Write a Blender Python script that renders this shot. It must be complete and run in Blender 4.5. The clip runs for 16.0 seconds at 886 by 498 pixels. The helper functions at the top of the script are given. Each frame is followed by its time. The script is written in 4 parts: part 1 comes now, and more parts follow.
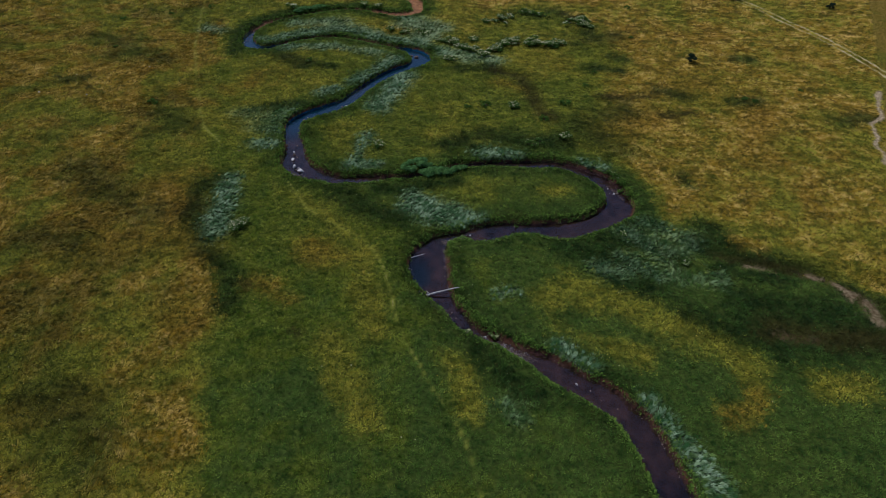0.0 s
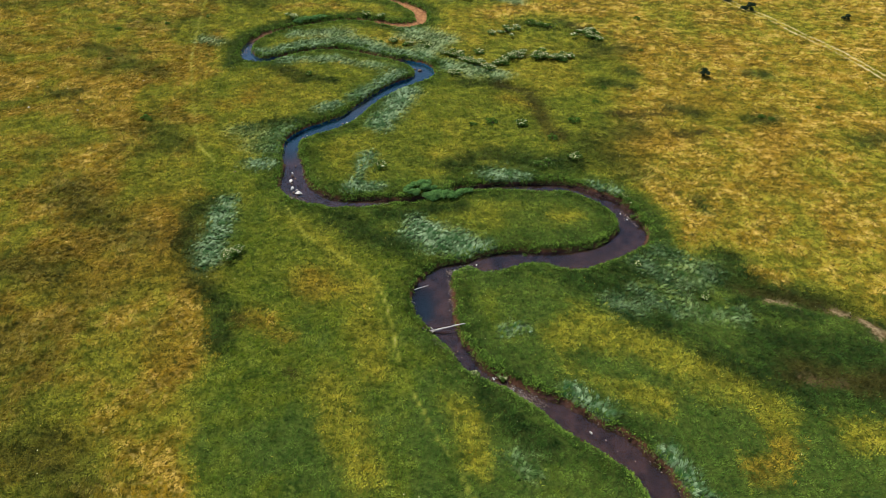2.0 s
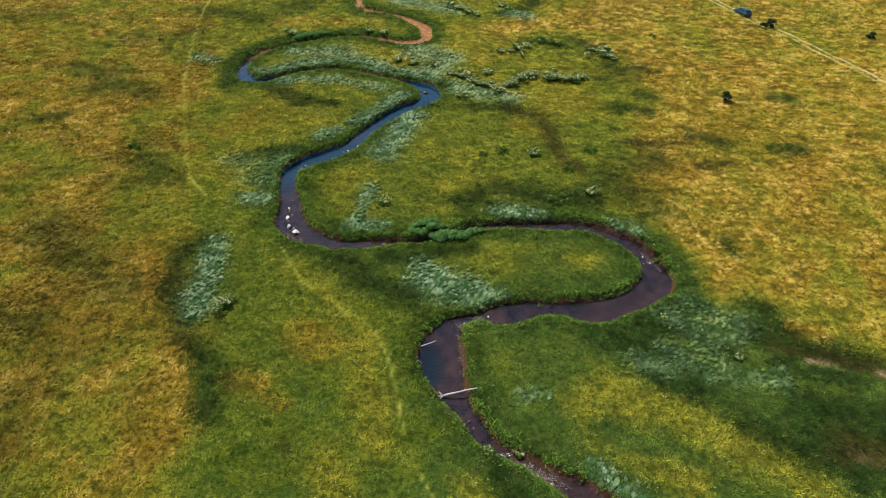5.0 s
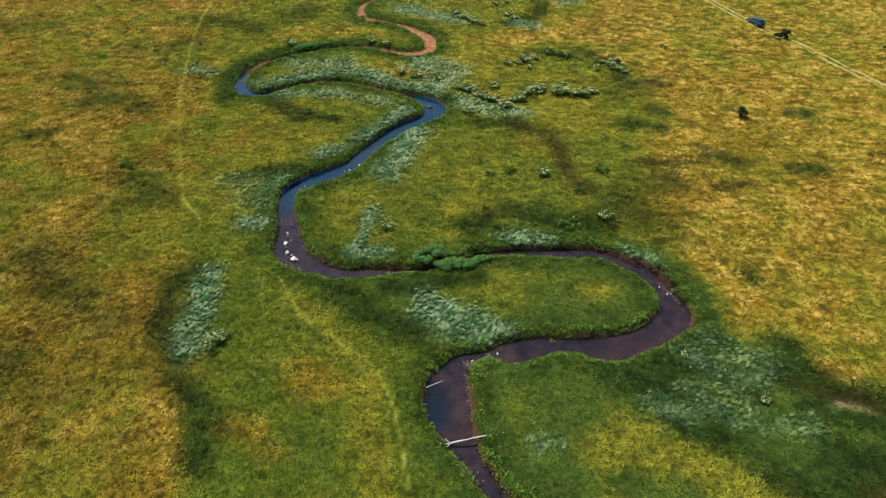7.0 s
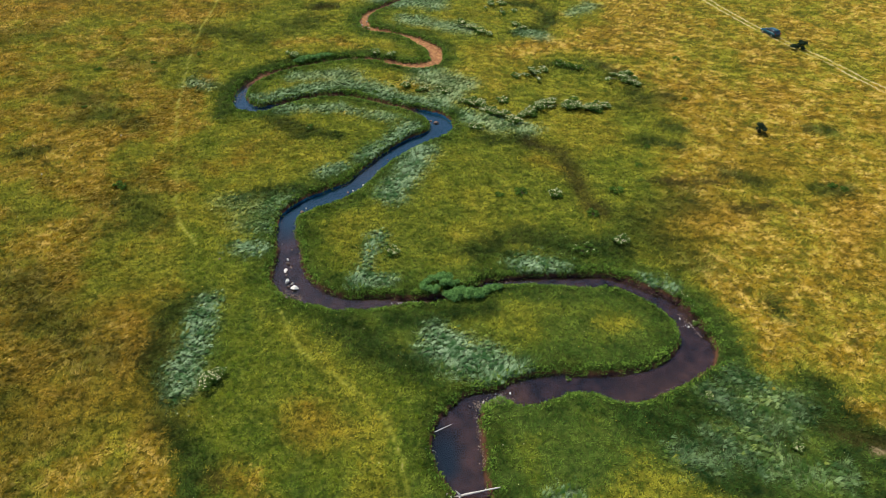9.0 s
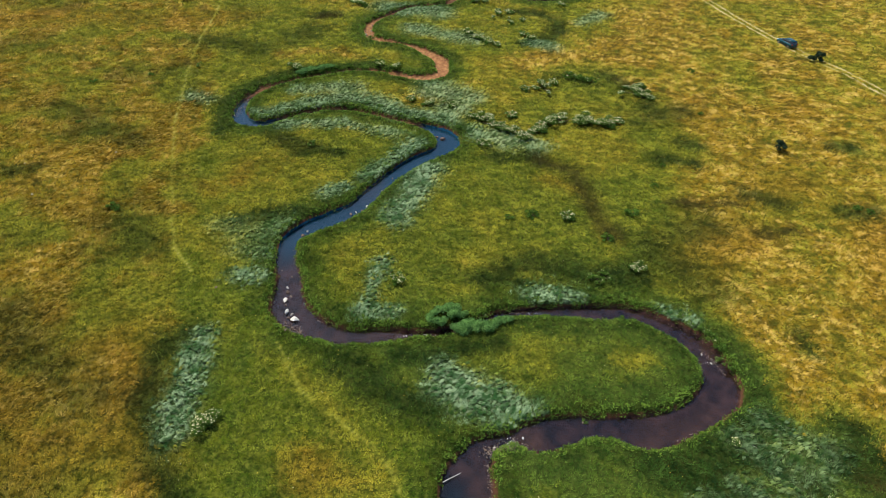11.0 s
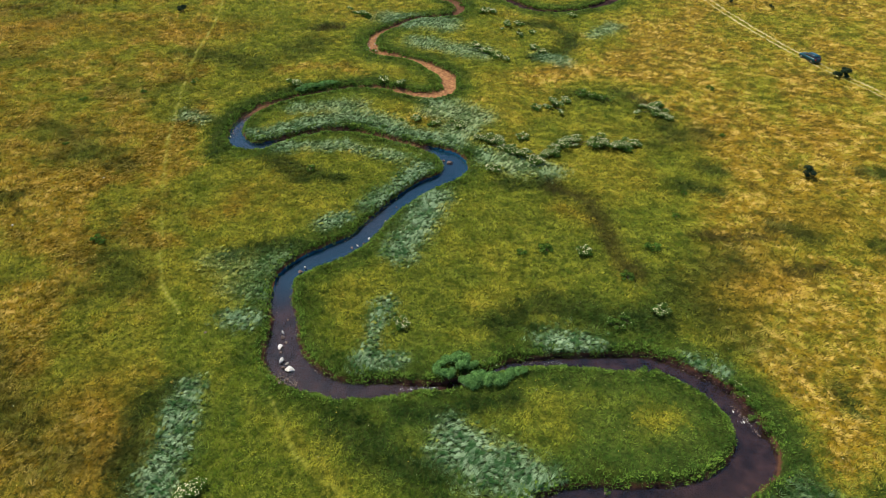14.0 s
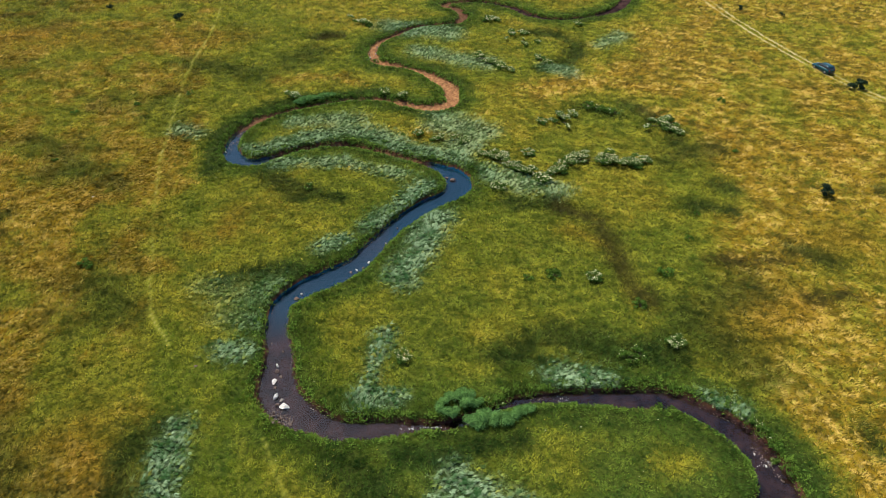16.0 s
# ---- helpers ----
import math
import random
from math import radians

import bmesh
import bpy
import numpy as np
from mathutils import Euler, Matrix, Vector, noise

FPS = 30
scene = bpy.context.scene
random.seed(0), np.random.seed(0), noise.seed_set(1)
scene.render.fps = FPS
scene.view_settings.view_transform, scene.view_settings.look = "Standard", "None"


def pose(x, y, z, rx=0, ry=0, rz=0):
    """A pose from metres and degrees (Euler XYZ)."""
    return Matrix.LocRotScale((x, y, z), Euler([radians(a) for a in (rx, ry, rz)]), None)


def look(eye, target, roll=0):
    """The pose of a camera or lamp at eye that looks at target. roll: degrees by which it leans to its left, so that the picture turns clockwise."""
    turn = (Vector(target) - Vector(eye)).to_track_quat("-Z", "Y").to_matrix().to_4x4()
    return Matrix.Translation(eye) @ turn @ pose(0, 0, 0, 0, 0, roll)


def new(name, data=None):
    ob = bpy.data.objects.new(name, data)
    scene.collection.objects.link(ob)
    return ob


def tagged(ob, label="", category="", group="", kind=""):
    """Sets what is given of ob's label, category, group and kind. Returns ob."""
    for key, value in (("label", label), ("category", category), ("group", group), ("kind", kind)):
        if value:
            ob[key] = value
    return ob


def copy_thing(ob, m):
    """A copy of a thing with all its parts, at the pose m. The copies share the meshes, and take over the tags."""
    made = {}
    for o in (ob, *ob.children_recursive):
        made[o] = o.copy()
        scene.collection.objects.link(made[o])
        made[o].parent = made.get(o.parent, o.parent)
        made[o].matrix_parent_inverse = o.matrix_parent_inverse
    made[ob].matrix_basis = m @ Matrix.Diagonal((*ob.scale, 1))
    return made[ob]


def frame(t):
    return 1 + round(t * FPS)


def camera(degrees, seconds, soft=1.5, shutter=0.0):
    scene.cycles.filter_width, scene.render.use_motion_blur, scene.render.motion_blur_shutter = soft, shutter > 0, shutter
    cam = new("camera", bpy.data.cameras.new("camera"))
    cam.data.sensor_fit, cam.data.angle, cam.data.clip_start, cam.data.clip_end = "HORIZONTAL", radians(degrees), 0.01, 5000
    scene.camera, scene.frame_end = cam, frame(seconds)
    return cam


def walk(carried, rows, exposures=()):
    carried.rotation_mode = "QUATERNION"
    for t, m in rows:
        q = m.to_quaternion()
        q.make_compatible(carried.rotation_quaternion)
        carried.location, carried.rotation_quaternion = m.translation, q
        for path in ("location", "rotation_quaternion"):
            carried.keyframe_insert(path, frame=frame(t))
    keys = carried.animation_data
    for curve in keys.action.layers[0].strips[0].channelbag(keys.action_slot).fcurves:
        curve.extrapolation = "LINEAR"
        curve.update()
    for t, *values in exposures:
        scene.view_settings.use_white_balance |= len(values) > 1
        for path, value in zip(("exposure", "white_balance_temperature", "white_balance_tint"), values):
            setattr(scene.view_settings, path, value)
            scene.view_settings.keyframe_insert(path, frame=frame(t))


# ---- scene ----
cam = camera(73.0, 16.0, soft=0.6)
PATH = [
    (0, (1.082, -2.403, 42.643), (1.202, -0.922, 41.304), 1.9),
    (1.5, (0.99, 0.951, 42.737), (1.107, 2.433, 41.399), 2.0),
    (3.5, (0.715, 5.652, 42.779), (0.831, 7.137, 41.444), 2.2),
    (7, (0.155, 13.62, 42.806), (0.267, 15.106, 41.472), 2.4),
    (9, (-0.273, 17.808, 42.635), (-0.168, 19.299, 41.306), 2.3),
    (12.5, (-0.752, 25.059, 42.59), (-0.662, 26.552, 41.263), 2.3),
    (14.5, (-0.804, 28.927, 42.468), (-0.721, 30.422, 41.141), 2.2),
    (16, (-0.861, 31.764, 42.452), (-0.781, 33.26, 41.127), 2.2),
]
walk(cam, [(t, look(eye, target, roll)) for t, eye, target, roll in PATH], [(0.0, -0.62, 5500, 20), (0.1, -0.37, 5700, 18), (0.3, 0.18, 6200, 13), (0.6, 0.48, 6500, 10), (1.0, 0.57, 6500, 10), (16.0, 0.57, 6500, 10)])

# ---- world, sun ----
SUN_AZ, SUN_EL = -40.0, 59.0  # degrees from north (+y) towards east, and above the horizon
world = bpy.data.worlds.new("world")
scene.world = world
world.use_nodes = True
sky = world.node_tree.nodes.new("ShaderNodeTexSky")
sky.sky_type = "NISHITA"
sky.sun_disc = False
sky.sun_elevation = radians(SUN_EL)
sky.sun_rotation = radians(SUN_AZ)
sky.air_density, sky.dust_density, sky.ozone_density = 1.0, 0.7, 2.5
world.node_tree.links.new(sky.outputs[0], world.node_tree.nodes["Background"].inputs[0])
world.node_tree.nodes["Background"].inputs[1].default_value = 0.11
sun_data = bpy.data.lights.new("sun", "SUN")
sun_data.energy, sun_data.angle, sun_data.color = 5.0, radians(0.6), (1.0, 0.93, 0.78)
sun = new("sun", sun_data)
sun_from = Vector((math.sin(radians(SUN_AZ)) * math.cos(radians(SUN_EL)), math.cos(radians(SUN_AZ)) * math.cos(radians(SUN_EL)), math.sin(radians(SUN_EL))))
sun.matrix_world = look(sun_from * 300, (0, 0, 0))


# ---- materials ----
class Nodes:
    """A short way to wire a node material."""

    def __init__(self, name, rough=0.8, spec=0.3):
        self.mat = bpy.data.materials.new(name)
        self.mat.use_nodes = True
        self.tree = self.mat.node_tree
        self.bsdf = self.tree.nodes["Principled BSDF"]
        self.bsdf.inputs["Roughness"].default_value = rough
        self.bsdf.inputs["Specular IOR Level"].default_value = spec
        self.out = self.tree.nodes["Material Output"]
        self.place = self.tree.nodes.new("ShaderNodeNewGeometry").outputs["Position"]

    def put(self, socket, value):
        if isinstance(value, bpy.types.NodeSocket):
            self.tree.links.new(value, socket)
        elif isinstance(value, tuple) and len(value) == 3:
            socket.default_value = (*value, 1)
        else:
            socket.default_value = value

    def node(self, kind, **inputs):
        n = self.tree.nodes.new(kind)
        for key, value in inputs.items():
            self.put(n.inputs[key], value)
        return n

    def noise(self, scale, detail=4.0, rough=0.6, coords=None, stretch=None):
        n = self.tree.nodes.new("ShaderNodeTexNoise")
        where = coords or self.place
        if stretch:
            m = self.tree.nodes.new("ShaderNodeMapping")
            m.inputs["Scale"].default_value = stretch
            self.put(m.inputs["Vector"], where)
            where = m.outputs[0]
        self.put(n.inputs["Vector"], where)
        n.inputs["Scale"].default_value, n.inputs["Detail"].default_value, n.inputs["Roughness"].default_value = scale, detail, rough
        return n.outputs["Fac"]

    def ramp(self, fac, low, high, a=0.0, b=1.0):
        n = self.tree.nodes.new("ShaderNodeMapRange")
        n.interpolation_type = "SMOOTHSTEP"
        for key, value in (("Value", fac), ("From Min", low), ("From Max", high), ("To Min", a), ("To Max", b)):
            self.put(n.inputs[key], value)
        return n.outputs[0]

    def math(self, op, a, b):
        n = self.tree.nodes.new("ShaderNodeMath")
        n.operation = op
        n.use_clamp = op in ("MULTIPLY", "ADD")
        self.put(n.inputs[0], a), self.put(n.inputs[1], b)
        return n.outputs[0]

    def mix(self, fac, a, b, blend="MIX"):
        n = self.tree.nodes.new("ShaderNodeMix")
        n.data_type, n.blend_type = "RGBA", blend
        self.put(n.inputs["Factor"], fac), self.put(n.inputs["A"], a), self.put(n.inputs["B"], b)
        return n.outputs["Result"]

    def attribute(self, name):
        n = self.tree.nodes.new("ShaderNodeAttribute")
        n.attribute_name = name
        s = self.tree.nodes.new("ShaderNodeSeparateColor")
        self.tree.links.new(n.outputs["Color"], s.inputs[0])
        return s.outputs[0], s.outputs[1], s.outputs[2], n.outputs["Alpha"]

    def island(self):
        return self.tree.nodes.new("ShaderNodeNewGeometry").outputs["Random Per Island"]

    def object_random(self):
        return self.tree.nodes.new("ShaderNodeObjectInfo").outputs["Random"]

    def bump(self, height, strength, distance):
        n = self.tree.nodes.new("ShaderNodeBump")
        n.inputs["Strength"].default_value, n.inputs["Distance"].default_value = strength, distance
        self.put(n.inputs["Height"], height)
        self.put(self.bsdf.inputs["Normal"], n.outputs[0])

    def translucent(self, color, amount):
        t = self.node("ShaderNodeBsdfTranslucent", Color=color)
        m = self.node("ShaderNodeMixShader", Fac=amount)
        self.tree.links.new(self.bsdf.outputs[0], m.inputs[1])
        self.tree.links.new(t.outputs[0], m.inputs[2])
        self.tree.links.new(m.outputs[0], self.out.inputs[0])

    def color(self, value):
        self.put(self.bsdf.inputs["Base Color"], value)


GREEN, GREEN_2 = (0.074, 0.140, 0.010), (0.155, 0.200, 0.012)
GOLD, STRAW = (0.36, 0.232, 0.013), (0.70, 0.50, 0.13)
LUSH, LUSH_2 = (0.005, 0.022, 0.004), (0.029, 0.082, 0.013)
# the second tone paints the sky's sheen on laid-over grass
SILVER, SILVER_SHEEN = (0.030, 0.098, 0.024), (0.315, 0.44, 0.255)
TRODDEN = (0.30, 0.31, 0.04)


def plant_color(n, tone):
    """The colour of the meadow's plants from what grows at the place: dry, lush, silvery, rusty, dark; tone sets tufts
    apart.
    """
    dry, lush, silver, bare = n.attribute("growth")
    rust, dark, _, cool = n.attribute("tints")
    patch = n.noise(0.55, 5, 0.65)
    green = n.mix(n.ramp(patch, 0.35, 0.68), GREEN, GREEN_2)
    green = n.mix(n.ramp(tone, 0.50, 0.05, 0.0, 0.9), green, (0.018, 0.050, 0.005))
    green = n.mix(n.ramp(tone, 0.50, 0.95, 0.0, 0.85), green, (0.29, 0.345, 0.045))
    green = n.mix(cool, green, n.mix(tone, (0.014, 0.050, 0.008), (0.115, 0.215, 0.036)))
    sunny = n.mix(n.ramp(tone, 0.15, 0.85), (0.086, 0.108, 0.008), (0.43, 0.405, 0.038))
    gold = n.mix(n.ramp(tone, 0.08, 0.50), (0.064, 0.054, 0.005), GOLD)
    gold = n.mix(n.math("MULTIPLY", n.ramp(tone, 0.48, 0.85), n.ramp(dry, 0.45, 0.95, 0.45, 1.0)), gold, STRAW)
    c = n.mix(n.ramp(dry, 0.05, 0.45), green, sunny)
    c = n.mix(n.ramp(dry, 0.38, 0.85), c, gold)
    c = n.mix(rust, c, n.mix(n.ramp(tone, 0.1, 0.9), (0.060, 0.040, 0.004), (0.46, 0.245, 0.024)))
    c = n.mix(lush, c, n.mix(n.ramp(tone, 0.2, 0.95), LUSH, LUSH_2))
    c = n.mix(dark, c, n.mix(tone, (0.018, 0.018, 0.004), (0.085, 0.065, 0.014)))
    # sheen of the laid grass, put into its colour as a pale tone
    c = n.mix(silver, c, n.mix(n.ramp(tone, 0.30, 0.90), SILVER, SILVER_SHEEN))
    return c, bare


def ground_material():
    n = Nodes("meadow_ground", 0.95, 0.03)
    c, bare = plant_color(n, n.ramp(n.noise(2.6, 4, 0.7), 0.28, 0.72))
    gravel, red, sky_blue, sand = n.attribute("bed")
    # soil tone, darkened further to paint in shade between the blades
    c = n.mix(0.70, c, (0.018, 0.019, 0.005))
    c = n.mix(bare, c, n.mix(n.ramp(bare, 0.35, 0.6), TRODDEN, n.mix(n.noise(6.0), (0.34, 0.28, 0.13), (0.50, 0.42, 0.24))))
    c = n.mix(sand, c, n.mix(n.ramp(n.noise(3.0, 5, 0.7), 0.35, 0.65), (0.15, 0.11, 0.055), (0.40, 0.32, 0.19)))
    soil = n.mix(n.noise(7.0, 5), (0.022, 0.011, 0.007), (0.120, 0.056, 0.030))
    pebble = n.node("ShaderNodeTexVoronoi", Vector=n.place, Scale=7.0).outputs["Color"]
    rust = n.mix(n.ramp(n.noise(2.6, 5, 0.75), 0.35, 0.7), (0.12, 0.054, 0.026), (0.36, 0.185, 0.085))
    rust = n.mix(0.08, rust, pebble, "OVERLAY")
    silt = n.mix(n.ramp(n.noise(0.8, 6, 0.75), 0.35, 0.68), (0.007, 0.005, 0.006), (0.058, 0.030, 0.028))
    # the mirrored sky's blue is painted into the middle reach's bed
    silt = n.mix(n.ramp(sky_blue, 0.1, 0.8), silt, (0.005, 0.040, 0.080))
    silt = n.mix(n.attribute("tints")[2], silt, (0.001, 0.010, 0.020))
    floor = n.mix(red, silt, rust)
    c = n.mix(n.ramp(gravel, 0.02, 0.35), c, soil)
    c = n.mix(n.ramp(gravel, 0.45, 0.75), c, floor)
    n.color(c)
    n.bump(n.noise(3.0, 6, 0.75), 1.0, 0.16)
    return n.mat


def grass_material(name, see_through=0.35, rough=0.6):
    n = Nodes(name, rough, 0.08)
    tone = n.attribute("tints")[2]
    c, bare = plant_color(n, n.math("ADD", n.math("MULTIPLY", tone, 0.90), n.math("MULTIPLY", n.island(), 0.10)))
    c = n.mix(n.math("MULTIPLY", bare, 0.8), c, n.mix(n.ramp(bare, 0.5, 0.8), (0.36, 0.34, 0.07), (0.42, 0.34, 0.15)))
    n.color(c)
    n.translucent(c, see_through)
    return n.mat


def leaf_material(name, dark, light, see_through=0.25, rough=0.5):
    n = Nodes(name, 0.75, 0.08)
    c = n.mix(n.island(), dark, light)
    c = n.mix(n.ramp(n.noise(1.6, 3), 0.35, 0.7, 0.0, 0.4), c, light)
    n.color(c)
    n.translucent(c, see_through)
    return n.mat


def plain_material(name, dark, light, scale=4.0, rough=0.7, metal=0.0, spec=0.4, relief=0.0, stretch=None):
    n = Nodes(name, rough, spec)
    n.bsdf.inputs["Metallic"].default_value = metal
    f = n.noise(scale, 6, 0.65, n.tree.nodes.new("ShaderNodeTexCoord").outputs["Object"], stretch)
    n.color(n.mix(n.ramp(f, 0.3, 0.72), dark, light))
    if relief:
        n.bump(f, 0.8, relief)
    return n.mat


def stone_material(name, bounds):
    n = Nodes(name, 0.85, 0.3)
    f = n.noise(3.5, 7, 0.7, n.tree.nodes.new("ShaderNodeTexCoord").outputs["Object"])
    pale = n.mix(n.ramp(f, 0.32, 0.7), (0.34, 0.32, 0.29), (0.74, 0.72, 0.68))
    rusty = n.mix(n.ramp(f, 0.32, 0.7), (0.07, 0.05, 0.042), (0.22, 0.15, 0.12))
    n.color(n.mix(n.ramp(n.object_random(), *bounds), pale, rusty))
    n.bump(f, 0.9, 0.05)
    return n.mat


def water_material():
    """Clear water: the tinted bed shows through, and the sky gleams on it as steeply as the eye meets it."""
    n = Nodes("creek_water")
    n.bump(n.noise(1.4, 4, 0.65), 0.25, 0.03)
    wavy = n.bsdf.inputs["Normal"].links[0].from_socket
    clear = n.node("ShaderNodeBsdfTransparent", Color=(0.56, 0.57, 0.62))
    gleam = n.node("ShaderNodeBsdfGlossy", Roughness=0.05, Normal=wavy)
    both = n.node("ShaderNodeMixShader", Fac=n.node("ShaderNodeFresnel", IOR=1.62, Normal=wavy).outputs[0])
    n.tree.links.new(clear.outputs[0], both.inputs[1])
    n.tree.links.new(gleam.outputs[0], both.inputs[2])
    n.tree.links.new(both.outputs[0], n.out.inputs[0])
    return n.mat


MAT_GROUND, MAT_WATER = ground_material(), water_material()
MAT_STONE, MAT_PALE_STONE = stone_material("stone", (0.1, 0.5)), stone_material("pale_stone", (0.85, 1.3))
MAT_TURF = grass_material("turf")
MAT_REED = grass_material("lodged_reed", 0.25, 0.42)
MAT_FRINGE = leaf_material("bank_leaves", (0.030, 0.085, 0.010), (0.170, 0.270, 0.036))
MAT_SHRUB = leaf_material("shrub_leaves", (0.016, 0.050, 0.007), (0.105, 0.195, 0.027))
MAT_THORN = leaf_material("thorn_leaves", (0.008, 0.020, 0.012), (0.030, 0.055, 0.026))
MAT_WILLOW = leaf_material("willow_leaves", (0.016, 0.064, 0.018), (0.190, 0.370, 0.100))
MAT_BLOOM = plain_material("cream_bloom", (0.50, 0.50, 0.24), (0.74, 0.72, 0.44), 20)
MAT_YELLOW = plain_material("yellow_bloom", (0.62, 0.42, 0.03), (0.80, 0.60, 0.08), 20)
MAT_PEBBLE = leaf_material("creek_pebble", (0.055, 0.038, 0.032), (0.235, 0.185, 0.155), 0.0)
MAT_STEM = plain_material("woody_stem", (0.05, 0.035, 0.022), (0.13, 0.095, 0.06), 12)
MAT_LOG = plain_material("bleached_wood", (0.22, 0.20, 0.18), (0.52, 0.50, 0.47), 5, 0.8, relief=0.02, stretch=(1, 8, 8))
MAT_FOAM_GLINT = plain_material("foam", (0.60, 0.60, 0.58), (0.85, 0.85, 0.84), 9, 0.6)
MAT_PAINT = plain_material("teal_car_paint", (0.004, 0.050, 0.062), (0.006, 0.060, 0.074), 2, 0.25, 0.3, 0.6)
MAT_GLASS = plain_material("dark_car_glass", (0.012, 0.016, 0.020), (0.016, 0.021, 0.026), 2, 0.06, 0.0, 0.7)
MAT_RUBBER = plain_material("rubber", (0.012, 0.012, 0.012), (0.022, 0.022, 0.022), 12, 0.85)
MAT_RIM = plain_material("alloy", (0.38, 0.39, 0.40), (0.52, 0.53, 0.54), 8, 0.35, 0.9)
MAT_LAMP = plain_material("lamp_lens", (0.62, 0.64, 0.66), (0.74, 0.76, 0.78), 6, 0.15)
MAT_TAIL = plain_material("tail_lens", (0.28, 0.012, 0.010), (0.36, 0.018, 0.014), 6, 0.2)
MAT_TRIM = plain_material("dark_trim", (0.016, 0.017, 0.018), (0.03, 0.031, 0.032), 8, 0.6)


# ---- numbers for the plan ----
rng = np.random.default_rng(7)


def lattice(ix, iy, seed):
    h = (ix.astype(np.int64) * 374761393 + iy.astype(np.int64) * 668265263 + seed * 982451653) & 0xFFFFFFFF
    h = ((h ^ (h >> 13)) * 1274126177) & 0xFFFFFFFF
    return ((h ^ (h >> 16)) & 0xFFFF) / 65535.0


def ripple(x, y, size, seed=0):
    """Smooth noise from -1 to 1 with features of the given size in metres."""
    x, y = x / size, y / size
    ix, iy = np.floor(x), np.floor(y)
    fx, fy = x - ix, y - iy
    fx, fy = fx * fx * (3 - 2 * fx), fy * fy * (3 - 2 * fy)
    a, b = lattice(ix, iy, seed), lattice(ix + 1, iy, seed)
    c, d = lattice(ix, iy + 1, seed), lattice(ix + 1, iy + 1, seed)
    return 2 * ((a * (1 - fx) + b * fx) * (1 - fy) + (c * (1 - fx) + d * fx) * fy) - 1


def ripples(x, y, size, seed=0, rounds=4, fall=0.55):
    total, weight = 0, 0
    for k in range(rounds):
        total = total + fall**k * ripple(x, y, size / 2**k, seed + 17 * k)
        weight += fall**k
    return total / weight


def ease(v, low, high):
    v = np.clip((v - low) / (high - low), 0, 1)
    return v * v * (3 - 2 * v)


def spline(points, step=0.25):
    """A smooth line through control points, in even small steps."""
    p = np.array(points, float)
    p = np.vstack([2 * p[0] - p[1], p, 2 * p[-1] - p[-2]])
    out = []
    for a, b, c, d in zip(p, p[1:], p[2:], p[3:]):
        n = max(2, int(np.linalg.norm((c - b)[:2]) / step))
        t = np.linspace(0, 1, n, endpoint=False)[:, None]
        out.append(0.5 * (2 * b + (c - a) * t + (2 * a - 5 * b + 4 * c - d) * t * t + (3 * b - a - 3 * c + d) * t**3))
    return np.vstack(out)


def far_from(x, y, points):
    """Distance to a chain of straight pieces."""
    best = np.full(x.shape, 1e9)
    p = list(points)
    for (ax, ay), (bx, by) in zip(p, p[1:] or p):
        ux, uy = bx - ax, by - ay
        t = np.clip(((x - ax) * ux + (y - ay) * uy) / max(ux * ux + uy * uy, 1e-9), 0, 1)
        best = np.minimum(best, np.hypot(x - ax - t * ux, y - ay - t * uy))
    return best


# the creek's course: x, y, width of the water
COURSE_SOUTH = [(30, -60, 3.0), (24, -10, 3.0), (21.6, 10, 2.7), (20.6, 18, 2.6), (19.9, 21.9, 2.6), (19.1, 23.9, 2.3), (17.8, 25.5, 2.5), (15.8, 27.2, 2.3),
    (14.2, 28.3, 2.4), (13.1, 29.4, 2.0), (11.7, 30.4, 1.4), (10.0, 31.6, 1.0), (8.5, 32.6, 1.1), (7.2, 33.4, 1.2), (6.1, 34.5, 1.6), (5.1, 36.6, 1.5),
    (4.5, 37.8, 2.0), (3.9, 39.3, 2.7), (3.4, 41.4, 3.7), (3.3, 43.2, 3.9), (3.7, 44.8, 3.0), (4.7, 46.3, 1.9), (6.4, 47.1, 0.9), (7.7, 47.4, 1.2)]
COURSE_BEND = [(9.1, 47.4, 2.6), (11.3, 47.8, 2.7), (13.6, 48.2, 2.0), (16.0, 48.0, 2.0), (18.3, 47.6, 3.2), (21.0, 48.3, 2.8), (23.6, 49.4, 2.8), (26.0, 51.4, 3.2),
    (26.4, 54.0, 2.7), (25.7, 56.4, 2.5), (24.3, 58.1, 2.1), (22.3, 59.6, 1.8), (20.2, 60.6, 1.8), (17.3, 60.7, 1.8), (13.7, 60.9, 1.4), (10.2, 60.9, 1.1),
    (7.6, 60.6, 0.8), (4.6, 59.4, 0.6), (1.8, 58.4, 0.6), (-1.1, 58.2, 0.9), (-3.2, 58.1, 1.5), (-5.4, 58.0, 1.7), (-7.5, 58.1, 1.9), (-9.3, 58.8, 2.2)]
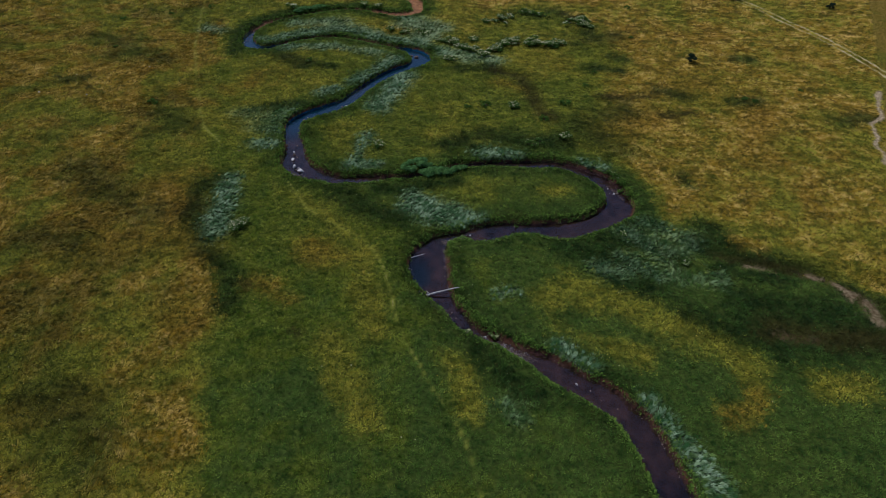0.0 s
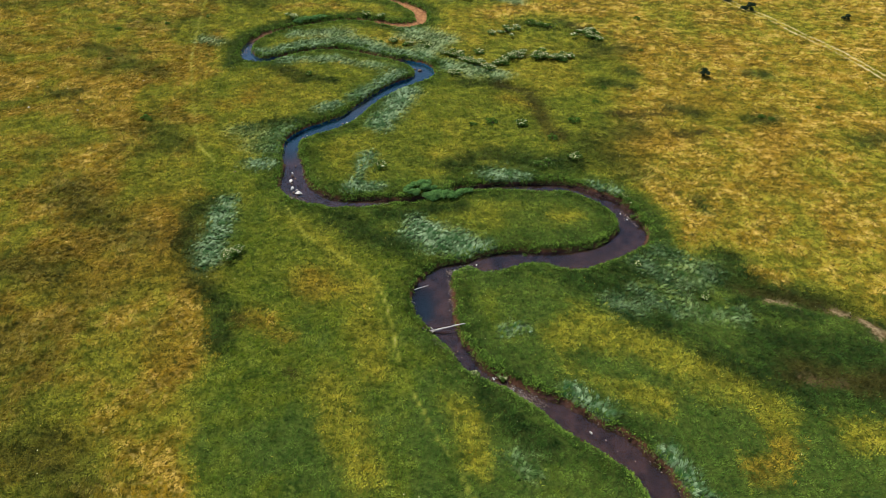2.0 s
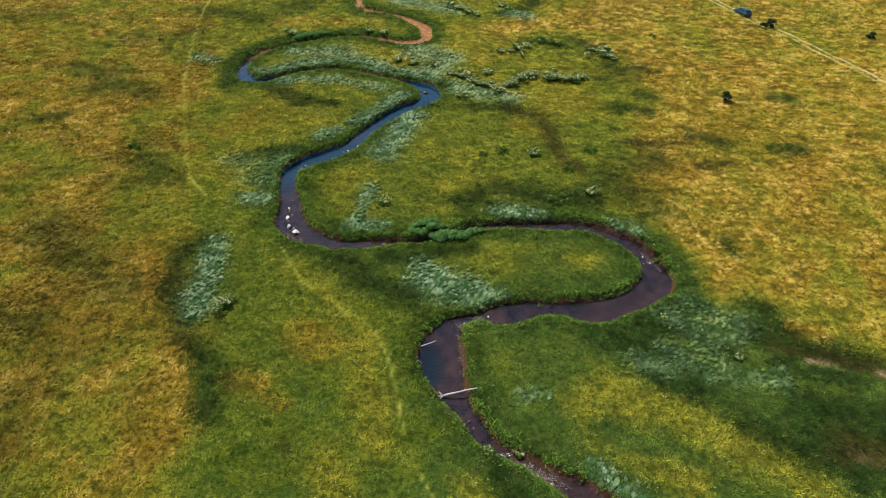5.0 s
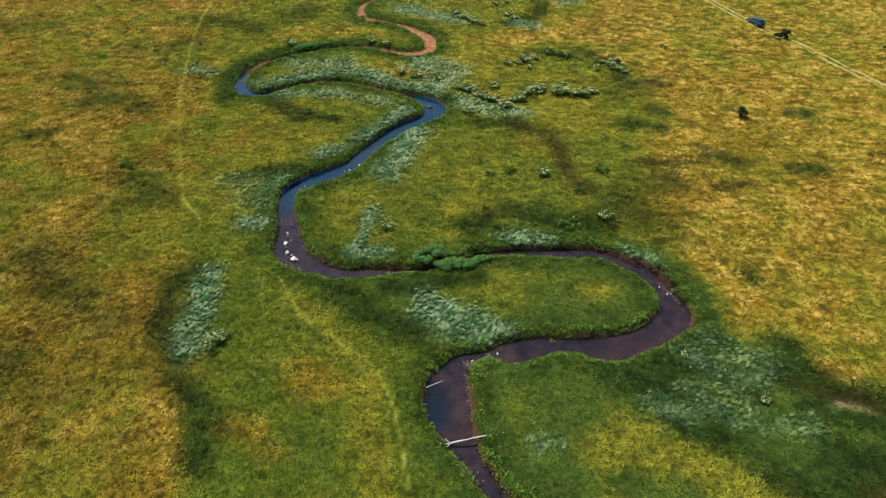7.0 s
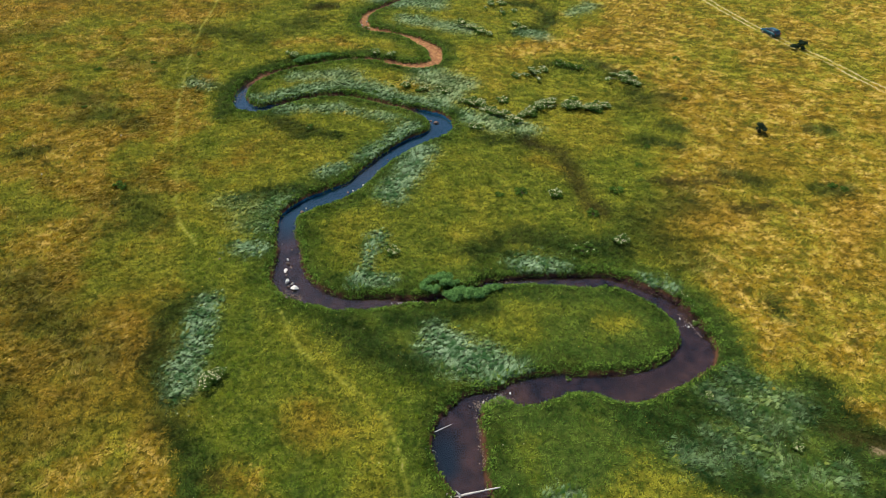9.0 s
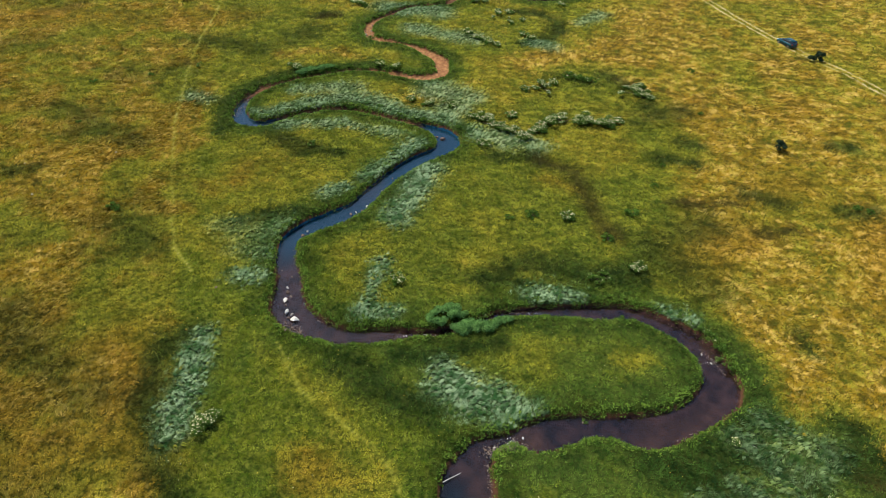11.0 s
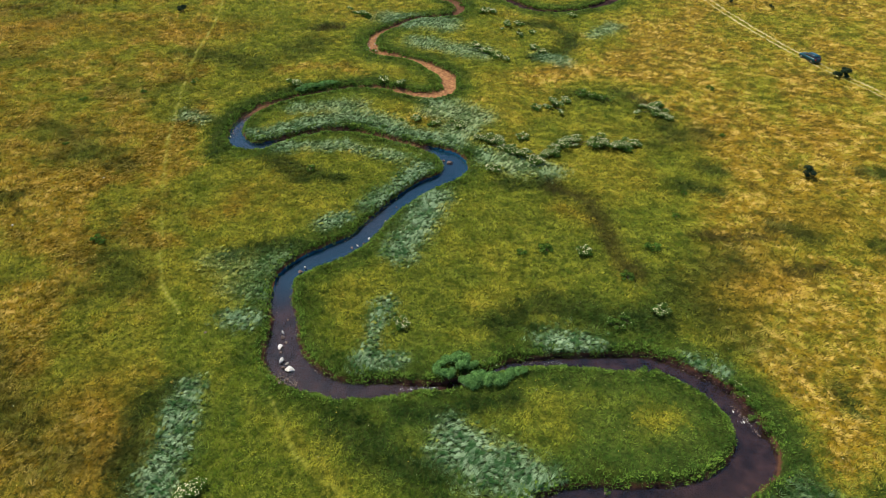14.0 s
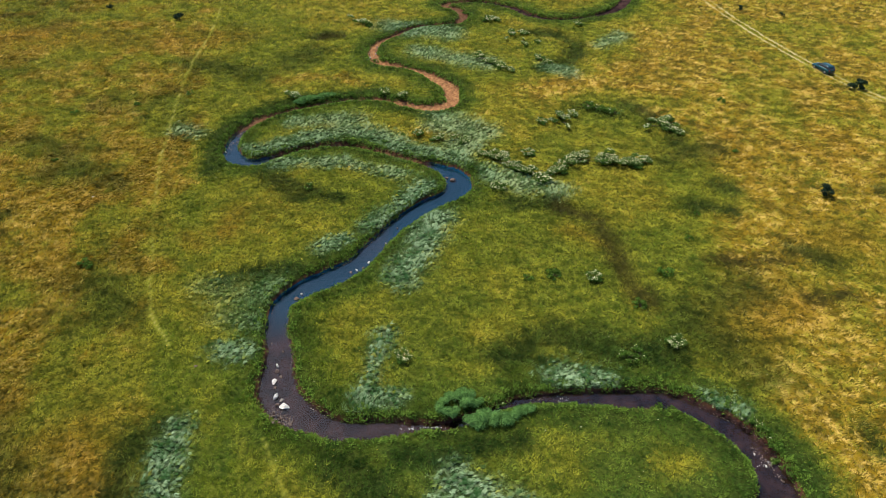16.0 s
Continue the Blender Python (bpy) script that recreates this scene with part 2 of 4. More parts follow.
COURSE_MIDDLE = [(-11.1, 59.7, 3.0), (-12.6, 61.3, 3.3), (-13.0, 63.0, 2.9), (-13.3, 65.7, 2.4), (-14.0, 68.3, 2.0), (-14.2, 71.0, 1.9), (-13.5, 72.6, 2.1), (-12.0, 74.0, 2.5),
    (-9.8, 75.5, 2.6), (-7.1, 77.8, 2.5), (-5.4, 81.0, 2.0), (-2.6, 84.8, 2.1), (0.2, 87.7, 2.3), (3.0, 89.7, 2.4), (4.0, 92.2, 3.2), (3.0, 94.5, 2.6), (0.6, 96.0, 1.6),
    (-1.2, 96.8, 0.9), (-3.9, 98.0, 0.8), (-6.9, 99.3, 0.9), (-9.2, 100.3, 1.0), (-13.0, 100.5, 1.0), (-15.8, 99.6, 1.0), (-18.2, 98.4, 1.1), (-21.3, 96.5, 1.7)]
COURSE_RED = [(-23.3, 96.6, 2.0), (-25.0, 98.0, 2.0), (-25.5, 100.5, 1.4), (-25.4, 102.7, 1.4), (-24.5, 105.1, 1.3), (-22.8, 107.2, 1.0), (-20.7, 108.7, 0.9), (-18.0, 110.4, 0.8),
    (-14.9, 111.8, 0.8), (-11.8, 112.9, 0.8), (-8.6, 113.3, 0.8), (-5.2, 112.7, 1.0), (-1.3, 111.1, 1.5), (1.6, 111.0, 1.9), (3.8, 112.6, 2.1), (4.1, 115.5, 2.2), (3.5, 118.0, 2.3),
    (1.6, 120.2, 2.0), (-0.4, 122.6, 1.4), (-3.2, 124.2, 1.2), (-6.4, 125.2, 1.6), (-8.1, 126.7, 1.7), (-8.8, 129.2, 1.5), (-8.7, 131.8, 1.5), (-7.8, 134.2, 1.3)]
COURSE_NORTH = [(-5.7, 137.0, 1.2), (-3.3, 139.7, 1.2), (-0.4, 141.7, 1.1), (4.4, 143.1, 1.0), (6.3, 143.8, 1.2), (7.6, 147.2, 1.8), (6.4, 150.6, 1.9), (4.0, 152.6, 1.7), (5.9, 154.4, 1.7),
    (10.4, 155.1, 1.5), (14.7, 153.8, 1.6), (18.2, 151.2, 2.0), (20.8, 148.0, 1.9), (25.4, 146.4, 1.3), (31.9, 148.1, 1.3), (37.1, 151.1, 2.0), (41.6, 157.2, 2.1), (47, 170, 2), (42, 190, 2), (60, 240, 2)]
MUD_AT = [([(36.6, 41.2), (39.3, 40.4)], 0.75), ([(42.9, 39.8), (45.0, 38.2), (45.9, 35.9), (46.4, 32.7)], 1.0), ([(35.5, 31.6), (38.5, 30.9)], 0.7)]
course = spline(COURSE_SOUTH + COURSE_BEND + COURSE_MIDDLE + COURSE_RED + COURSE_NORTH, 0.2)
course[:, 1] += 0.3

# what grows where, with painted sheen and shade: chains of places with a breadth
SILVER_AT = [
    ([(-19.7, 58.0), (-20.1, 54.9), (-20.1, 51.4), (-19.8, 48.3)], 0.95), ([(1.9, 52.4), (3.7, 51.0), (6.2, 50.6), (8.2, 49.2)], 1.3), ([(2.2, 53.6), (4.5, 51.6)], 1.0),
    ([(-4.1, 67.7), (-4.7, 64.4), (-5.1, 61.6)], 0.65), ([(-5.8, 60.9), (-2.5, 61.0)], 0.7), ([(1.2, 84.7), (-0.8, 79.8), (-2.5, 75.6)], 1.3),
    ([(-0.3, 91.2), (-2.6, 87.1), (-6.0, 84.2)], 1.1), ([(-9.1, 81.5), (-11.1, 80.2)], 0.8), ([(-18.2, 66.2), (-16.4, 65.9)], 0.8), ([(10.8, 63.3), (15.5, 62.2)], 0.8),
    ([(23.3, 60.5), (26.1, 59.4)], 0.6), ([(11.6, 38.4), (10.1, 37.8)], 0.5), ([(14.0, 31.4), (16.9, 28.7)], 0.5), ([(20.7, 24.4), (21.7, 22.1), (23.4, 19.4), (24.0, 17.8)], 0.7),
]
SILVER_FAR = [
    ([(-22.9, 98.2), (-17.5, 101.0), (-11.1, 104.9), (-6.6, 103.1), (-2.1, 99.4), (3.4, 98.0)], 1.5), ([(-18.2, 105.8), (-9.5, 107.4)], 1.2), ([(1.8, 106.2), (6.7, 103.7), (4.2, 98.6)], 1.9),
    ([(8.2, 94.3), (11.7, 91.8), (16.7, 90.3)], 1.3), ([(-18.5, 96.0), (-10.4, 96.6), (-2.9, 93.3)], 0.9), ([(2.2, 107.4), (7.5, 104.1)], 2.0), ([(-33.1, 103.8), (-30.8, 102.8)], 1.2),
    ([(-6.3, 141.4), (4.0, 138.4)], 2.4), ([(-1.1, 130.3), (10.1, 126.3)], 1.8), ([(20.7, 124.9), (23.7, 122.9)], 1.5), ([(36.2, 139.3), (30.8, 134.0)], 1.2),
]
SEDGE_AT = [
    ([(9.1, 25.1), (9.8, 24.1)], 0.8), ([(28.3, 48.2), (30.3, 46.1), (32.2, 45.2)], 1.0), ([(27.3, 43.8), (28.2, 43.0)], 0.9), ([(20.8, 41.2), (23.6, 40.5)], 0.9),
    ([(24.8, 47.0), (27.2, 44.9)], 0.8), ([(27.1, 45.9), (30.9, 43.6)], 1.0), ([(27.4, 39.6), (32.6, 38.9)], 0.75), ([(28.4, 41.4), (30.1, 39.5)], 0.7), ([(23.6, 43.3), (26.1, 41.1)], 0.7),
    ([(-21.8, 74.2), (-18.2, 72.5), (-14.5, 74.2)], 1.3), ([(-19.6, 70.2), (-16.3, 69.6)], 1.0),
]
MOSS_AT = [
    ([(-39.0, 61.3), (-32.9, 55.8)], 2.5), ([(-31.8, 54.4), (-27.7, 51.6)], 1.8), ([(-39.3, 47.8), (-34.7, 47.7)], 1.8), ([(-29.9, 28.0), (-24.3, 25.7), (-22.9, 22.0)], 2.0),
    ([(-33.0, 74.8), (-28.8, 70.5)], 2.0), ([(-45.5, 93.7), (-42.1, 92.9)], 2.0), ([(-38.2, 124.5), (-26.7, 120.8)], 2.5), ([(-18.2, 129.7), (-21.2, 125.2)], 2.5),
    ([(-37.1, 91.1), (-50.6, 100.3)], 2.0), ([(34.2, 47.7), (36.4, 44.1)], 1.6), ([(31.6, 97.7), (38.7, 100.6)], 2.0), ([(33.0, 74.6), (25.7, 69.1), (29.0, 63.1)], 2.5),
]
# dark lush grass; chains on slopes also paint in the slopes' shade
LUSH_SHADE_AT = [
    ([(-21.4, 58.8), (-23.1, 56.4), (-23.0, 52.8), (-21.5, 49.0), (-19.8, 45.4), (-17.8, 42.2)], 1.25), ([(-7.5, 55.4), (-4.6, 52.5), (-2.0, 51.1), (-0.2, 50.3)], 2.0),
    ([(-2.1, 55.7), (2.0, 55.2), (7.4, 57.0)], 0.9), ([(-20.6, 75.0), (-16.2, 76.5), (-11.5, 76.8)], 1.0), ([(7.0, 65.7), (12.3, 67.6), (16.2, 65.9), (22.6, 65.8)], 1.9),
    ([(5.7, 65.2), (9.4, 64.7)], 0.8), ([(-18.7, 92.3), (-14.1, 90.0), (-10.4, 89.0)], 1.0), ([(32.6, 44.9), (37.5, 42.5), (43.0, 40.3), (49.1, 34.0)], 1.5),
    ([(29.7, 34.0), (35.3, 30.9), (39.9, 29.8), (46.5, 30.1)], 2.3), ([(33.9, 36.0), (38.3, 34.8), (47.1, 32.7)], 2.2), ([(26.9, 35.2), (30.4, 33.0), (34.3, 29.1)], 0.8),
]
LUSH_SHADE_AT += [
    ([(17.6, 44.9), (23.0, 42.6), (26.2, 39.6)], 1.3), ([(22.8, 46.0), (26.2, 45.1), (30.7, 42.3)], 1.2), ([(33.6, 40.6), (40.4, 38.8)], 1.0), ([(7.0, 31.9), (9.2, 28.0), (11.7, 25.8)], 1.1),
    ([(19.3, 45.1), (22.5, 44.1), (26.9, 47.9)], 1.2), ([(20.8, 42.0), (22.9, 38.9), (25.8, 37.2)], 1.3), ([(27.9, 49.2), (29.0, 47.8)], 0.9), ([(35.9, 47.1), (34.6, 48.7)], 1.0),
    ([(36.2, 57.4), (35.9, 55.4)], 0.9), ([(-16.5, 37.6), (-16.5, 40.7)], 1.3), ([(31.8, 87.3), (35.7, 86.8)], 1.4),
    # arc of the hollow: its shade painted as dark green
    ([(19.0, 139.3), (24.2, 139.6), (27.0, 135.1), (26.2, 130.2), (22.6, 125.0)], 1.7), ([(34.4, 47.7), (37.2, 42.9)], 0.9),
]
GOLD_AT = [
    ([(-5.6, 32.1), (-2.8, 24.4)], 1.6), ([(-8.9, 45.2), (-6.5, 44.0)], 1.7), ([(-13.6, 57.0), (-8.6, 51.2), (-4.3, 46.2), (-3.2, 42.9)], 1.1), ([(-13.3, 39.6), (-12.4, 39.5)], 0.9),
    ([(16.9, 38.8), (21.3, 36.4), (27.9, 32.1), (31.2, 27.7)], 2.0), ([(-3.7, 44.2), (-2.9, 37.3), (-2.3, 34.5)], 1.6), ([(15.0, 32.6), (21.9, 29.8)], 1.6),
    ([(36.8, 26.1), (39.5, 25.7)], 1.6), ([(27.5, 23.8), (29.9, 25.0)], 1.2), ([(4.7, 30.5), (6.1, 25.0)], 1.2), ([(7.1, 74.7), (7.8, 67.1)], 1.6), ([(15.2, 82.5), (18.4, 80.2)], 1.5),
    ([(20.2, 73.5), (20.3, 68.1)], 0.8), ([(-23.7, 90.0), (-19.8, 86.3), (-20.9, 81.5)], 2.0), ([(15.9, 38.0), (19.0, 36.5)], 2.0), ([(20.5, 54.9), (18.2, 54.6)], 1.2),
]
RUST_AT = [
    ([(-8.9, 45.2), (-6.5, 43.9)], 1.3), ([(-14.9, 40.2), (-14.2, 39.8)], 0.8), ([(-10.5, 37.9), (-13.9, 40.5)], 0.8), ([(27.5, 23.8), (29.9, 25.0)], 1.1),
    ([(16.0, 83.3), (19.0, 80.9)], 1.0), ([(-22.1, 82.1), (-21.5, 86.3)], 1.2), ([(-33.0, 50.4), (-31.8, 49.8)], 1.6), ([(-26.6, 57.2), (-22.9, 49.0), (-20.0, 45.4)], 2.2),
    ([(-30.8, 55.8), (-29.8, 57.2)], 1.3), ([(-24.5, 80.2), (-25.8, 81.5)], 1.0), ([(-32.6, 45.1), (-25.5, 47.4), (-21.9, 49.1)], 2.2), ([(-22.2, 37.9), (-19.4, 35.1)], 1.5),
    ([(-30.1, 26.5), (-25.3, 27.3)], 1.6), ([(-70.5, 134.6), (-48.2, 133.1), (-32.8, 136.3)], 3.5), ([(41.1, 79.8), (47.3, 81.7)], 2.5), ([(29.0, 68.4), (37.0, 71.3)], 2.5),
    ([(53.3, 73.3), (49.0, 66.8)], 2.4),
]
# darker brown-olive patches, some along the ditch and hollows
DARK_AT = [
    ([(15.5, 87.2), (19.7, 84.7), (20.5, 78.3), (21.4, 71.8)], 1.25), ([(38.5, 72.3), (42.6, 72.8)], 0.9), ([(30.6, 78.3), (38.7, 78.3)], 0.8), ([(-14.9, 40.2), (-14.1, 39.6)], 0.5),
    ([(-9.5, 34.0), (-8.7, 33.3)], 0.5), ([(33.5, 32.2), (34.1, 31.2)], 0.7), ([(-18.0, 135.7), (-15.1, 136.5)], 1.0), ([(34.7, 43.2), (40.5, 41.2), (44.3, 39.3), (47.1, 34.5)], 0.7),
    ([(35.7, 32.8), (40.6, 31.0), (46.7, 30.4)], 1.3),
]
STRAW_AT = [
    ([(-22.9, 118.9), (-12.3, 120.0), (-10.1, 116.9)], 1.7), ([(17.3, 116.5), (28.2, 121.2), (39.2, 127.4)], 3.5), ([(33.6, 110.0), (39.1, 105.9)], 2.0),
    ([(30.5, 60.4), (34.1, 54.7), (32.0, 51.1)], 2.2), ([(41.2, 59.4), (43.3, 54.5), (40.2, 50.9)], 2.4), ([(37.5, 45.2), (39.7, 44.6)], 1.2), ([(43.3, 73.4), (46.0, 68.9)], 2.2),
    ([(56.3, 106.2), (54.2, 88.2)], 2.5), ([(55.4, 148.6), (44.4, 132.1)], 3.0), ([(73.5, 133.3), (78.6, 126.5)], 3.0), ([(19.2, 118.4), (27.8, 120.6), (38.6, 117.0)], 2.6),
    ([(38.5, 106.6), (42.3, 103.6)], 2.0), ([(-29.9, 38.2), (-31.2, 33.1), (-31.6, 30.8)], 1.5), ([(-26.8, 41.0), (-24.0, 42.4)], 1.5), ([(-12.1, 39.7), (-11.8, 40.9)], 0.5),
    ([(-26.5, 40.6), (-22.3, 39.1)], 1.5),
]
STRAW_AT += [
    ([(-31.1, 77.1), (-27.1, 77.1)], 1.4), ([(-38.4, 116.6), (-42.5, 109.5)], 2.0), ([(-33.9, 95.3), (-28.7, 91.8)], 1.5),
]
# dark grass further off; the first arc paints a hollow's shade
LUSH_SHADE_FAR = [
    ([(21.6, 139.1), (26.0, 138.0), (26.6, 132.5), (23.5, 127.1), (19.2, 123.8)], 1.7), ([(22.5, 111.8), (28.2, 109.0)], 1.3), ([(-19.4, 136.1), (-15.3, 137.6)], 1.2), ([(-19.4, 93.6), (-15.0, 89.4)], 1.7),
    ([(30, 113), (35, 105), (34, 99)], 1.6), ([(-27, 94), (-27.5, 104), (-22, 111), (-8, 115.5)], 1.5), ([(36, 92), (38, 91)], 1.5), ([(40, 80), (43, 78)], 1.6), ([(51, 76), (54, 77)], 1.6), ([(57, 91), (60, 90)], 1.4),
    ([(-50, 84), (-47, 85)], 1.3), ([(64, 70), (68, 72)], 1.8), ([(10, 88.4), (15, 88)], 1.3)]
FOOTPATH = [(-13.1, 57.4), (-10.3, 52.2), (-6.5, 49.1), (-3.5, 46.2), (-1.4, 41.9), (0.7, 32.4), (3.4, 26.8), (5.3, 22.9), (5.9, 19.0), (7, 8)]
WEST_PATH = [(-41, 165), (-39.2, 150.3), (-37.6, 137.8), (-37.2, 120.9), (-34.5, 103.8), (-33.0, 94.4), (-27.3, 74.6), (-25.0, 68.8), (-21.5, 64.9)]
TRACK = [(50, 260), (58.4, 170), (59.0, 158.8), (60.8, 146.9), (64.3, 133.3), (68.0, 122.4), (71.8, 114.5), (74.0, 107.5), (77.1, 98.9), (79.5, 87.6), (82, 70), (88, 40)]
RILL = [(75, 79), (72.0, 74.5), (70.6, 71.5), (67.6, 69.5), (67.2, 67.2), (65.6, 65.1), (64.6, 61.0), (62.8, 58.4)]
track_line = spline([(x, y, 0) for x, y in TRACK], 1.5)[:, :2]
footpath_line = [(x, y) for x, y, _ in spline([(x, y, 0) for x, y in FOOTPATH], 2.0)]
west_path_line = [(x, y) for x, y, _ in spline([(x, y, 0) for x, y in WEST_PATH], 3.0)]
rill_line = [(x, y) for x, y, _ in spline([(x, y, 0) for x, y in RILL], 1.5)]


def axis(low, high, step, reach):
    """Grid lines: even over the meadow that is seen near, wider and wider towards the horizon."""
    core = list(np.arange(low, high, step))
    grow, v = step, core[-1]
    up, down = [], []
    while v < reach:
        grow *= 1.09
        v += grow
        up.append(v)
    grow, v = step, core[0]
    while v > -reach:
        grow *= 1.09
        v -= grow
        down.append(v)
    return np.array(down[::-1] + core + up)


xs, ys = axis(-48, 84, 0.34, 3000), np.concatenate([a[m] for a, m in ((axis(10, 72, 0.27, 3000), slice(None)),)])
ys = np.concatenate([ys[ys < 71.9], np.arange(72, 158, 0.38), axis(10, 157.8, 0.38, 3000)[axis(10, 157.8, 0.38, 3000) > 158]])
GX, GY = np.meshgrid(xs, ys)


def creek_distance(x, y):
    """Signed distance from the water's edge (inside below zero) and how far up the course the nearest place lies."""
    best, where = np.full(x.shape, 1e6), np.zeros(x.shape)
    flat_x, flat_y, b, w = x.ravel(), y.ravel(), best.ravel(), where.ravel()
    step = 40
    for i in range(0, len(course), step):
        piece = course[i:i + step + 1]
        lo, hi = piece[:, :2].min(0) - 9, piece[:, :2].max(0) + 9
        near = np.nonzero((flat_x > lo[0]) & (flat_x < hi[0]) & (flat_y > lo[1]) & (flat_y < hi[1]))[0]
        if not len(near):
            continue
        dist = np.hypot(flat_x[near, None] - piece[None, :, 0], flat_y[near, None] - piece[None, :, 1]) - np.maximum(piece[None, :, 2], 0.7) / 2
        k = dist.argmin(1)
        d = dist[np.arange(len(near)), k]
        better = d < b[near]
        b[near[better]], w[near[better]] = d[better], i + k[better]
    return b.reshape(x.shape), w.reshape(x.shape)


def trodden(x, y):
    """How far the turf is worn away along the footpaths and the wheel ruts."""
    fx, fy = x + 0.25 * ripple(x, y, 3.0, 5), y + 0.25 * ripple(x, y, 3.0, 6)
    patchy = ease(ripple(x, y, 1.4, 35), -1.0, 0.2)
    worn = 0.52 * ease(far_from(fx, fy, footpath_line), 0.19, 0.03) * patchy
    worn = np.maximum(worn, 0.55 * ease(far_from(fx, fy, west_path_line), 0.26, 0.04) * patchy)
    mid = far_from(x, y, [tuple(p) for p in track_line])
    return np.maximum(worn, ease(np.abs(mid - 0.66), 0.36, 0.16) * (0.62 + 0.30 * patchy))


def zone(x, y, chains, rough, low=1.5, high=0.45):
    """How far places lie within chains of a given breadth, with an uneven rim."""
    best = np.full(x.shape, 9.0)
    for line, r in chains:
        best = np.minimum(best, far_from(x, y, line) / r)
    return ease(best + rough, low, high)


def growth(x, y):
    """Dry, lush, silvery, trodden; sand of the small rill; rusty and dark places."""
    wx, wy = x + 0.8 * ripples(x, y, 3.6, 3), y + 0.8 * ripples(x, y, 3.6, 9)
    west = np.interp(y, [0, 39, 45, 54, 58, 66, 77, 113, 150, 400], [-11, -17.0, -19.5, -22.5, -22.5, -23, -26, -30.5, -37, -60])
    east = np.interp(y, [0, 27, 38, 45, 55, 61, 81, 95, 108, 117, 124, 135, 160, 400], [60, 55, 48, 40, 31, 27.5, 30, 36, 36, 24, 30, 33, 46, 46])
    mottle = ripples(x, y, 9.0, 21, 5, 0.65)
    fine = ripples(x, y, 2.2, 31, 4, 0.7)
    rim = 1.6 * ripples(x, y, 8.0, 27, 3)
    dry_w = ease(west - wx + rim, -1.2, 2.0) * (0.36 + 0.46 * ease(mottle * 0.7 + ripples(x, y, 4.0, 29, 4, 0.65), -0.40, 0.45))
    dry_e = ease(wx - east, -8.0, 6.0) * (0.46 + 0.36 * ease(mottle * 0.8 + fine * 0.5, -0.50, 0.35))
    # turf turns yellower and lighter with growing y
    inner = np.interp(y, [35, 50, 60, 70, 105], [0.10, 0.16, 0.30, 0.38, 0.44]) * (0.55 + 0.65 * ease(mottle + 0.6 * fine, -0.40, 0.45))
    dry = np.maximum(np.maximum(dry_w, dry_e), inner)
    dry = np.maximum(dry, 0.42 * zone(wx, wy, GOLD_AT, 0.9 * fine, 2.1, 0.2))
    dry = np.maximum(dry, np.where(x < 5, 0.74, 0.88) * zone(wx, wy, STRAW_AT, 1.0 * fine, 2.0, 0.1))
    # lush grass, with slope and hollow shade painted in as dark green
    lush = 0.85 * zone(wx, wy, LUSH_SHADE_AT, 0.7 * fine, 1.7, 0.3)
    lush = np.maximum(lush, 0.75 * zone(wx, wy, LUSH_SHADE_FAR, 0.6 * fine))
    lush = np.maximum(lush, ease(west - wx + rim, 0.0, 5.0) * 0.40 * ease(ripples(x, y, 11.0, 25, 3) + 0.6 * fine, 0.0, 0.55))
    silver = np.maximum(zone(wx, wy, SILVER_AT, 0.6 * fine, 2.3, 0.5), 0.8 * zone(wx, wy, SILVER_FAR, 0.6 * fine, 2.1, 0.5))
    lush = np.maximum(lush, 0.62 * zone(wx, wy, MOSS_AT, 0.9 * fine, 1.9, 0.2))
    silver = np.maximum(silver, 0.40 * zone(wx, wy, SEDGE_AT, 0.7 * fine, 2.2, 0.4))
    rust = np.maximum(0.50 * zone(wx, wy, RUST_AT, 1.0 * fine, 2.0, 0.1), 0.45 * ease(ripples(x, y, 3.4, 45, 4, 0.65), 0.10, 0.5) * ease(dry, 0.45, 0.7))
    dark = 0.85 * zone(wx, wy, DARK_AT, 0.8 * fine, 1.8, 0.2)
    worn = trodden(x, y)
    sand = ease(far_from(x + 0.5 * ripple(x, y, 1.6, 2), y, rill_line), 0.55, 0.25)
    # darker, cooler green towards low y, in patches
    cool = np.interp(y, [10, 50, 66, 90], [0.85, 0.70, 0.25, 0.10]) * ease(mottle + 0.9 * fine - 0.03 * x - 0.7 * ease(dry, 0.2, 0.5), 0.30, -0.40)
    return dry, lush, silver, worn, sand, fine, rust, dark, np.maximum(cool, 0.8 * ease(silver, 0.05, 0.4))


def relief(x, y, d, along):
    """Height of the ground, with the creek's channel cut into it."""
    z = 0.10 * ripples(x, y, 14.0, 51, 3) * ease(np.hypot(x, y - 80), 900, 300) + 0.07 * ripple(x, y, 1.3, 52) + 0.05 * ripple(x, y, 0.7, 53)
    for line, depth, r in (([(21.6, 139.1), (26.0, 138.0), (26.6, 132.5), (23.5, 127.1)], 0.5, 2.6), ([(32.9, 44.5), (40.0, 41.2), (50.0, 37.6)], 0.55, 2.4), ([(20.1, 80.8), (20.9, 74.8)], 0.25, 2.0), ([(15.0, 88.0), (19.4, 85.6)], 0.3, 2.0)):
        z = z - depth * ease(far_from(x, y, line), r, 0.0)
    far_up = ease(y, 103.5, 106.5)
    wide = 0.50 + 0.22 * ripple(x, y, 5.0, 57)
    d = np.where(d > 0, d / wide, d)
    bank = np.interp(d, [-1.6, -0.8, 0.0, 0.3, 0.7, 1.0], [0.0, 0.10, 0.28, 0.68, 0.93, 1.0])
    floor = -0.98 + 0.33 * far_up
    return np.where(d < 1.0, floor + (z - floor) * bank, z)


creek_d, creek_at = creek_distance(GX, GY)
